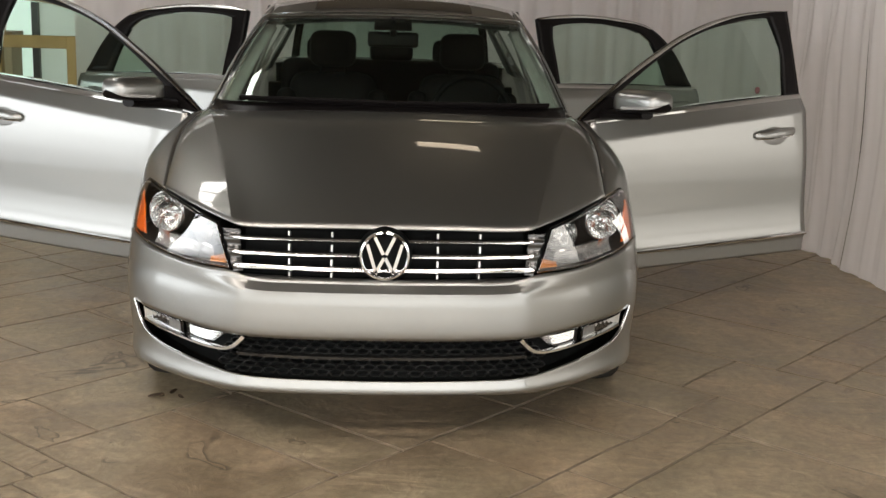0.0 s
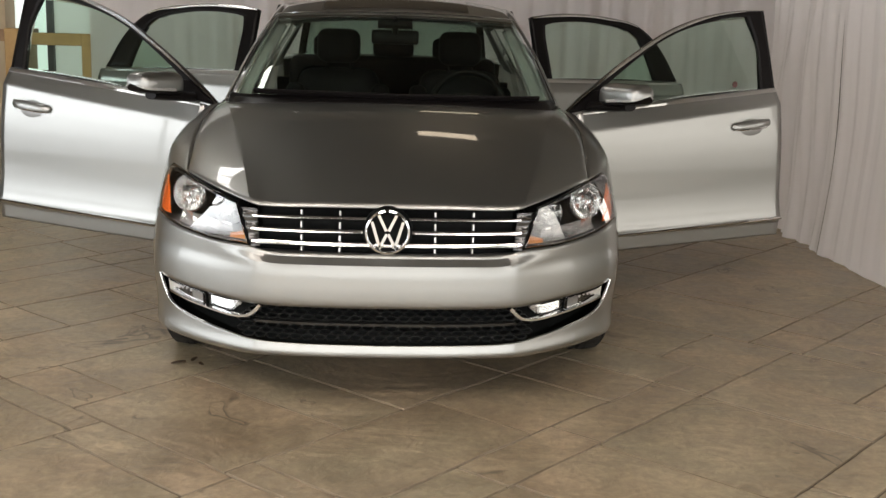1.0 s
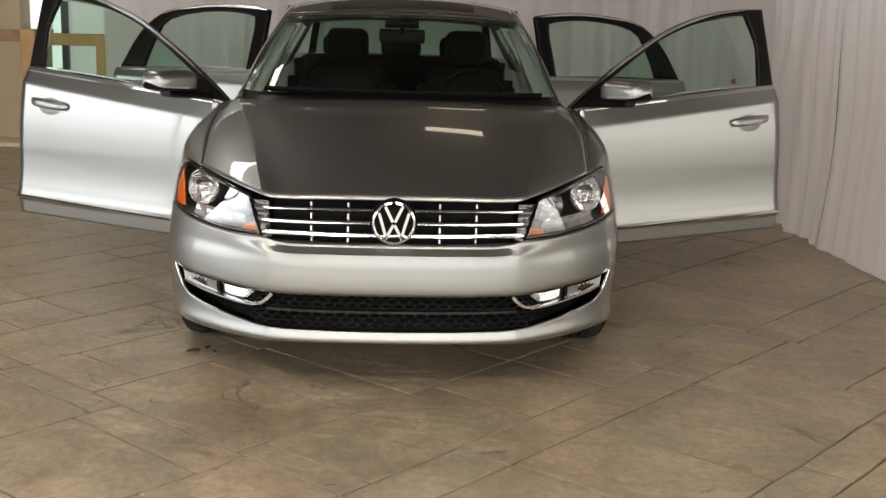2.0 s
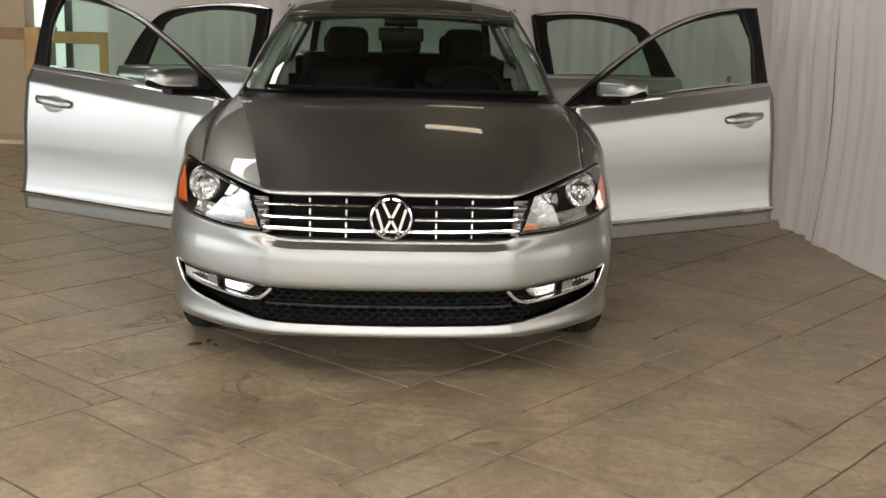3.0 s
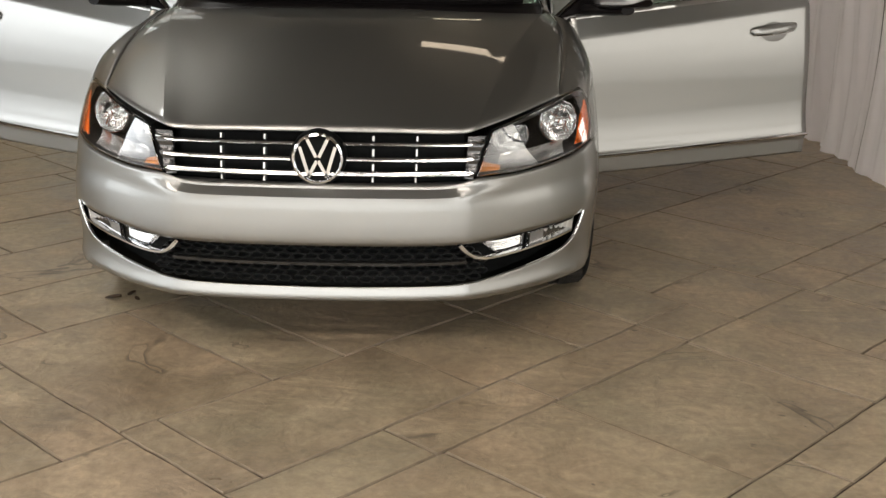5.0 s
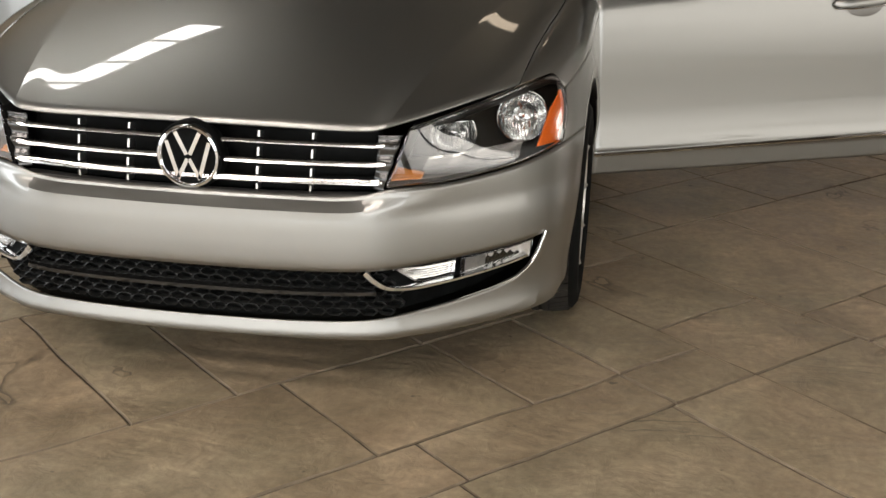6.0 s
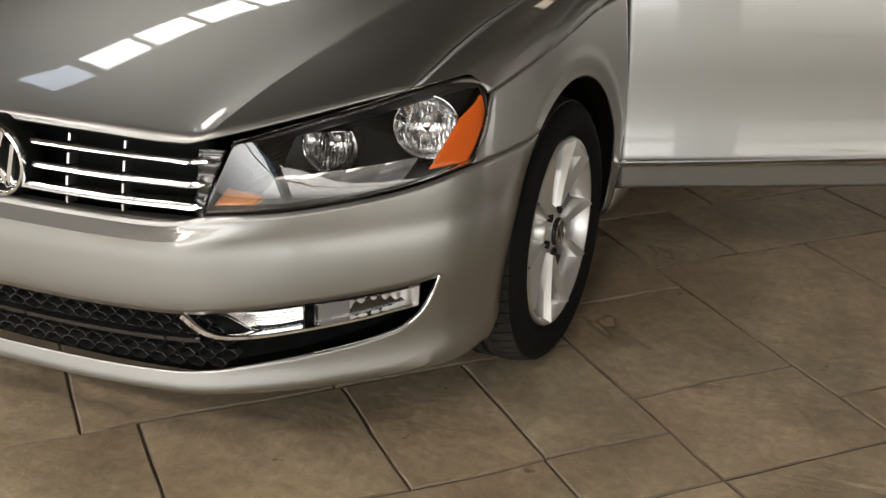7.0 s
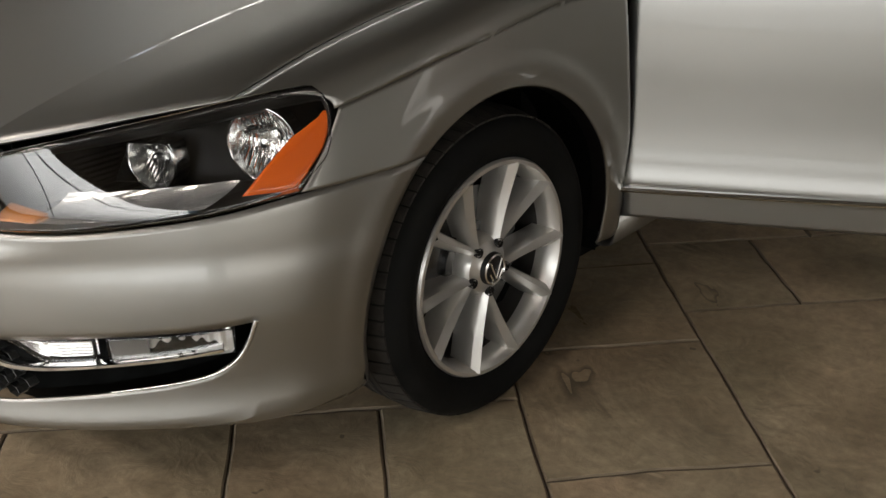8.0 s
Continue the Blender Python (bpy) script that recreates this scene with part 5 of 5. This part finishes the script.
for sign, ang_f, ang_r in ((1, 62.7, 62.0), (-1, 58.6, 60.5)):
    front_door = build_door("front_door", sign, FRONT_HINGE, ang_f, False, "open silver front door with chrome trim")
    build_door("rear_door", sign, REAR_HINGE, ang_r, True, "open silver rear door with black window frame")
    if sign > 0:
        bm = bmesh.new()
        z = 1.045
        c = Vector((smooth_x(0.985, z) - 0.89 - 0.009, 0.985, z))
        lathe(bm, [(0.0005, 0.001), (0.016, 0.001), (0.016, -0.001)], 20, "x", c)
        part("round_sticker", bm, material("sticker", (0.07, 0.018, 0.018), 0.5), front_door, "small round dark red sticker", 0)

# ---------------- cabin ----------------
bm = bmesh.new()
box(bm, (-0.80, 1.25, 0.28), (0.80, 3.6, 0.33))
box(bm, (-0.74, 1.22, 0.30), (0.74, 1.28, 0.93))
box(bm, (-0.74, 3.4, 0.3), (0.74, 3.48, 0.92))
box(bm, (-0.14, 1.5, 0.33), (0.14, 2.9, 0.62))
part("cabin_floor", bm, DASH, car, smooth_angle=0)
bm = bmesh.new()
patch(bm, lambda u, v: Vector(((2 * u - 1) * 0.74, lerp(1.24 + 0.10 * (2 * u - 1) ** 2, 1.80, v), spline([0.955, 0.965, 0.96, 0.90, 0.70], v * 4) + (0.035 * math.exp(-(((2 * u - 1) * 0.74 - 0.36) / 0.16) ** 2) * math.sin(math.pi * min(1, v * 1.15))))), 40, 16)
part("dashboard", bm, DASH, car, "black dashboard", 50, thick=0.02)
bm = bmesh.new()
patch(bm, lambda u, v: Vector(((2 * u - 1) * 0.62, lerp(3.42, 4.10, v), 0.985)), 6, 4)
part("parcel_shelf", bm, DASH, car, thick=0.02)


def cushion(bm, lo, hi, m=None, r=0.05):
    soft_box(bm, lo, hi, r, 4, m)


def seat(x, y):
    root = new("front_seat")
    root.parent = car
    root.matrix_local = pose(x, y, 0)
    bm = bmesh.new()
    cushion(bm, (-0.26, -0.30, 0.36), (0.26, 0.24, 0.54))
    part("seat_base", bm, LEATHER, root, "", 40)
    bm = bmesh.new()
    m = pose(0, 0.20, 0.50, -16)
    cushion(bm, (-0.215, -0.05, 0.0), (0.215, 0.09, 0.58), m, 0.085)
    part("backrest", bm, LEATHER, root, "", 40)
    for sx in (-1, 1):
        bm = bmesh.new()
        cushion(bm, (sx * 0.2175 - 0.0475, -0.09, 0.05), (sx * 0.2175 + 0.0475, 0.07, 0.48), m, 0.04)
        part("side_bolster", bm, LEATHER, root, "", 40)
    bm = bmesh.new()
    m = pose(0, 0.355, 1.075, -12)
    cushion(bm, (-0.112, -0.06, 0.0), (0.112, 0.05, 0.175), m, 0.05)
    for sx in (-0.06, 0.06):
        tube(bm, [m @ Vector((sx, 0, -0.07)), m @ Vector((sx, 0, 0.02))], 0.007, 6)
    part("headrest", bm, LEATHER, root, "black leather headrest", 40)
    return root


seat(-0.30, 2.02), seat(0.36, 2.02)
bm = bmesh.new()
cushion(bm, (-0.66, 2.80, 0.36), (0.66, 3.30, 0.58))
part("rear_seat", bm, LEATHER, car, "black leather rear bench", 40)
bm = bmesh.new()
cushion(bm, (-0.66, -0.05, 0.0), (0.66, 0.12, 0.60), pose(0, 3.22, 0.50, -20), 0.06)
part("rear_backrest", bm, LEATHER, car, "", 40)
for x in (-0.38, 0.0, 0.38):
    bm = bmesh.new()
    cushion(bm, (-0.13, -0.05, 0), (0.13, 0.05, 0.13), pose(x, 3.43, 1.05, -15), 0.04)
    part("rear_headrest", bm, LEATHER, car, "", 40)
# steering wheel
wheel_m = pose(0.37, 1.80, 0.905, 66)
bm = bmesh.new()
tube(bm, [wheel_m @ Vector((0.185 * math.cos(k * math.tau / 40), 0.185 * math.sin(k * math.tau / 40), 0)) for k in range(40)], 0.015, 8, closed=True)
for a in (0, 180, 270):
    tube(bm, [wheel_m @ Vector((0.06 * math.cos(radians(a)), 0.06 * math.sin(radians(a)), -0.01)), wheel_m @ Vector((0.18 * math.cos(radians(a)), 0.18 * math.sin(radians(a)), 0))], 0.018, 6)
soft_box(bm, (-0.075, -0.06, -0.04), (0.075, 0.06, 0.01), 0.02, 3, wheel_m)
part("steering_wheel", bm, LEATHER, car, "black leather steering wheel", 40)
# rear-view mirror
bm = bmesh.new()
soft_box(bm, (-0.118, 1.90, 1.195), (0.118, 1.925, 1.262), 0.012, 3)
tube(bm, [(0, 1.90, 1.25), (0, 1.86, 1.30), (0, 1.87, 1.325)], 0.016, 8)
part("inner_mirror", bm, TRIM_BLACK, car, "black rear-view mirror", 40)
bm = bmesh.new()
patch(bm, lambda u, v: screen_point(lerp(-0.14, 0.14, u), lerp(0.90, 0.99, v), -0.012), 4, 3)
part("sensor_cover", bm, TRIM_BLACK, car, thick=0.03)
for sx in (-1, 1):
    # inner pillar trims
    b = bmesh.new()
    patch(b, lambda u, v: screen_point(lerp(0.90, 0.985, u), lerp(0.06, 0.97, v), -0.030 - 0.02 * (1 - u)), 3, 16)
    part("screen_pillar_trim", put(b, sx), HEADLINER, car, "light grey pillar trim", thick=0.008)
    b = bmesh.new()
    patch(b, lambda u, v: Vector((table(((0, 0.80), (1, 0.60)), v), lerp(2.50, 2.60, u), lerp(0.85, 1.335, v))), 2, 8)
    patch(b, lambda u, v: Vector((table(((0, 0.78), (1, 0.56)), v), lerp(3.45, lerp(4.0, 3.62, v), u), lerp(0.98, 1.32, v))), 4, 8)
    part("pillar_trim", put(b, sx), HEADLINER, car, "light grey pillar trim", thick=0.012)


# the car's axis stands turned by one degree to the floor's axes; its width narrows to suit
def centred(x, y):
    y = clamp(y, 0.0, 2.4)
    return 0.0175 * y + x * (1 - 0.0175 * y / 0.78)


for child in list(car.children):
    where = child.location.copy()
    if child.type == "MESH" and where.length < 1e-6:
        for vert in child.data.vertices:
            vert.co.x = centred(vert.co.x, vert.co.y)
    else:
        child.location.x = centred(where.x, where.y)
for lamp in [c for c in car.children if c.name.startswith(("headlight", "fog_lamp", "grille", "badge", "lower_intake"))]:
    for child in lamp.children:
        for vert in child.data.vertices:
            vert.co.x = centred(vert.co.x, vert.co.y)


# ---------------- background behind the drapes ----------------
PINE = mottle(material("pine_wood", (0.45, 0.27, 0.09), 0.5), (0.38, 0.22, 0.07), (0.5, 0.31, 0.11), 6, bump=0.1, bump_dist=0.002)
rack = thing("wooden_frame", "yellowish wooden frame standing before the window", "frame")
for nm, lo, hi in (("rail", (-3.15, 6.30, 0.93), (-2.42, 6.36, 1.03)), ("post", (-2.52, 6.29, 0.0), (-2.42, 6.37, 1.03)), ("post", (-3.15, 6.29, 0.0), (-3.03, 6.37, 1.06)), ("rail", (-3.15, 6.30, 0.40), (-2.42, 6.36, 0.48))):
    bm = bmesh.new()
    soft_box(bm, lo, hi, 0.006, 1)
    part(nm, bm, PINE, rack, "", 0)

rear_window_wall = tagged(new("window_2"), "tall window with dark mullions and panes that glow like daylight", "window", kind="structure")
# daylight is put into the panes as their own glow, one brighter
BRIGHT_PANE = emitter("bright_pane_glow", (0.80, 0.92, 0.88), 0.9)
DIM_PANE = emitter("dim_pane_glow", (0.80, 0.86, 0.74), 0.22)
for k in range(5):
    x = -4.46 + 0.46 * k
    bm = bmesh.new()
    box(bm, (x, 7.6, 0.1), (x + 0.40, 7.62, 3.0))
    part("pane", bm, BRIGHT_PANE if k == 2 else DIM_PANE, rear_window_wall, smooth_angle=0)
    bm = bmesh.new()
    box(bm, (x + 0.40, 7.55, 0.0), (x + 0.46, 7.66, 3.1))
    part("mullion", bm, FRAME, rear_window_wall, smooth_angle=0)

# ---------------- floor slabs ----------------
# p runs along the slab rows, q across them; the rows lie at 46.5 degrees to the car
ROW_TURN = radians(46.5)
E_P = Vector((math.cos(ROW_TURN), math.sin(ROW_TURN), 0))
E_Q = Vector((math.sin(ROW_TURN), -math.cos(ROW_TURN), 0))
rnd = random.Random(11)


def wander(p, q):
    """The uneven line of the stamped joints, shared by the slabs on both sides."""
    at = Vector((p * 4.1, q * 4.1, 3.7))
    fine = Vector((p * 15.0, q * 15.0, 9.1))
    return (p + 0.0075 * noise.noise(at) + 0.0022 * noise.noise(fine), q + 0.0075 * noise.noise(at + Vector((31, 7, 0))) + 0.0022 * noise.noise(fine + Vector((5, 17, 0))))


def slab_mesh(p0, p1, q0, q1, bm=None):
    own = bm is None
    bm = bm or bmesh.new()
    g, h = 0.0012, rnd.uniform(-0.0012, 0.0012)
    cp, cq = (p0 + p1) / 2, (q0 + q1) / 2
    base = Vector((0, 0, 0)) if not own else E_P * cp + E_Q * cq
    rings = []
    for inset, z in ((g, -0.0079), (g + 0.0008, -0.0032), (g + 0.0052, h)):
        corners = ((p0 + inset, q0 + inset), (p1 - inset, q0 + inset), (p1 - inset, q1 - inset), (p0 + inset, q1 - inset))
        ring = []
        for (a, b), (c, d) in zip(corners, corners[1:] + corners[:1]):
            n = 14 if own else 5
            for k in range(n):
                p, q = wander(lerp(a, c, k / n), lerp(b, d, k / n))
                ring.append(bm.verts.new(E_P * p + E_Q * q - base + Vector((0, 0, z))))
        rings.append(ring)
    for i, (a, b) in enumerate(zip(rings, rings[1:])):
        for k in range(len(a)):
            f = bm.faces.new((a[k], a[(k + 1) % len(a)], b[(k + 1) % len(a)], b[k]))
            f.material_index = 1 + i
    bm.faces.new(rings[-1])
    return bm, base


def row_edges(lo, hi, known):
    edges = list(known)
    while edges[0] > lo:
        edges.insert(0, edges[0] - rnd.choice((0.23, 0.44, 0.44, 0.64)))
    while edges[-1] < hi:
        edges.append(edges[-1] + rnd.choice((0.23, 0.44, 0.44, 0.64)))
    return edges


def joints(lo, hi, known):
    edges = list(known) or [lo + rnd.uniform(0, 0.6)]
    while edges[0] > lo:
        edges.insert(0, max(lo, edges[0] - rnd.choice((0.31, 0.48, 0.64, 0.80))))
    while edges[-1] < hi:
        edges.append(min(hi, edges[-1] + rnd.choice((0.31, 0.48, 0.64, 0.80))))
    return [e for e in edges if lo <= e <= hi]


# four fields of rows side by side along p: from, to, known row edges, known joints of a row
FIELDS = [
    (-10.5, -0.68, [-1.74, -1.30, -0.66, 0.02, 0.66], {-1.30: [-0.80], -0.66: [-1.35]}),
    (-0.68, 1.355, [-1.74, -1.29, -0.84, -0.02, 0.45, 0.66, 1.32, 1.50], {-1.29: [-0.45, 0.10], -0.84: [-0.16, 0.13, 0.72], -0.02: [-0.56, 0.255, 0.735, 1.045], 0.45: [-0.15, 0.36, 1.04], 0.66: [-0.13, 0.33, 1.02], 1.32: [-0.30, 0.50]}),
    (1.355, 1.82, [-1.32, -0.66, -0.225, 0.285, 0.66, 1.115], {}),
    (1.82, 10.5, [-1.60, -0.78, -0.375, 0.455, 0.70, 1.115], {-0.78: [2.115], -0.375: [2.36], 0.455: [2.42], 0.70: [2.06]}),
]
slabs = []
for lo, hi, rows, known in FIELDS:
    edges = row_edges(-11, 11, rows)
    for q0, q1 in zip(edges, edges[1:]):
        js = joints(lo, hi, known.get(round(q0, 3), [])) if hi - lo > 1 else [lo, hi]
        js = sorted(set([lo] + [j for j in js if lo + 0.09 < j < hi - 0.09] + [hi]))
        for p0, p1 in zip(js, js[1:]):
            slabs.append((p0, p1, q0, q1))
rest = bmesh.new()
for p0, p1, q0, q1 in slabs:
    c = E_P * (p0 + p1) / 2 + E_Q * (q0 + q1) / 2
    if not (X0 + 0.1 < c.x < X1 - 0.1 and Y0 + 0.1 < c.y < Y1 - 0.1):
        continue
    if -2.6 < c.x < 2.7 and -2.6 < c.y < 3.0:
        bm, base = slab_mesh(p0, p1, q0, q1)
        me = bpy.data.meshes.new("slab")
        bm.to_mesh(me)
        bm.free()
        me.materials.append(CONCRETE)
        me.materials.append(JOINT)
        me.materials.append(EDGE)
        ob = new("slab", me)
        ob.parent = floor
        ob.location = base
    else:
        slab_mesh(p0, p1, q0, q1, rest)
me = bpy.data.meshes.new("outer_slabs")
rest.to_mesh(me)
rest.free()
me.materials.append(CONCRETE)
me.materials.append(JOINT)
me.materials.append(EDGE)
ob = new("outer_slabs", me)
ob.parent = floor
tagged(ob, kind="stuff")

# dry bits on the floor by the front wheel
LEAF = mottle(material("dry_leaf", (0.05, 0.03, 0.015), 0.8), (0.03, 0.018, 0.01), (0.08, 0.045, 0.02), 40)
for x, y, turn, size in ((-0.80, 0.60, 20, 0.030), (-0.745, 0.645, 75, 0.022), (-0.71, 0.59, 130, 0.018)):
    bm = bmesh.new()
    patch(bm, lambda u, v: Vector(((2 * u - 1) * size, (2 * v - 1) * 0.45 * size * (1 - (2 * u - 1) ** 2) ** 0.5 + 0.1 * size * math.sin(5 * u), 0.004 + 0.3 * size * (2 * v - 1) ** 2 * u)), 10, 4)
    leaf = part("leaf_fragment", bm, LEAF, None, "", 40, thick=0.0008)
    leaf.matrix_world = pose(x, y, 0.0, 0, 0, turn)
    tagged(leaf, "small curled dry brown leaf bit on the floor", "leaf", "dry bits on the floor")
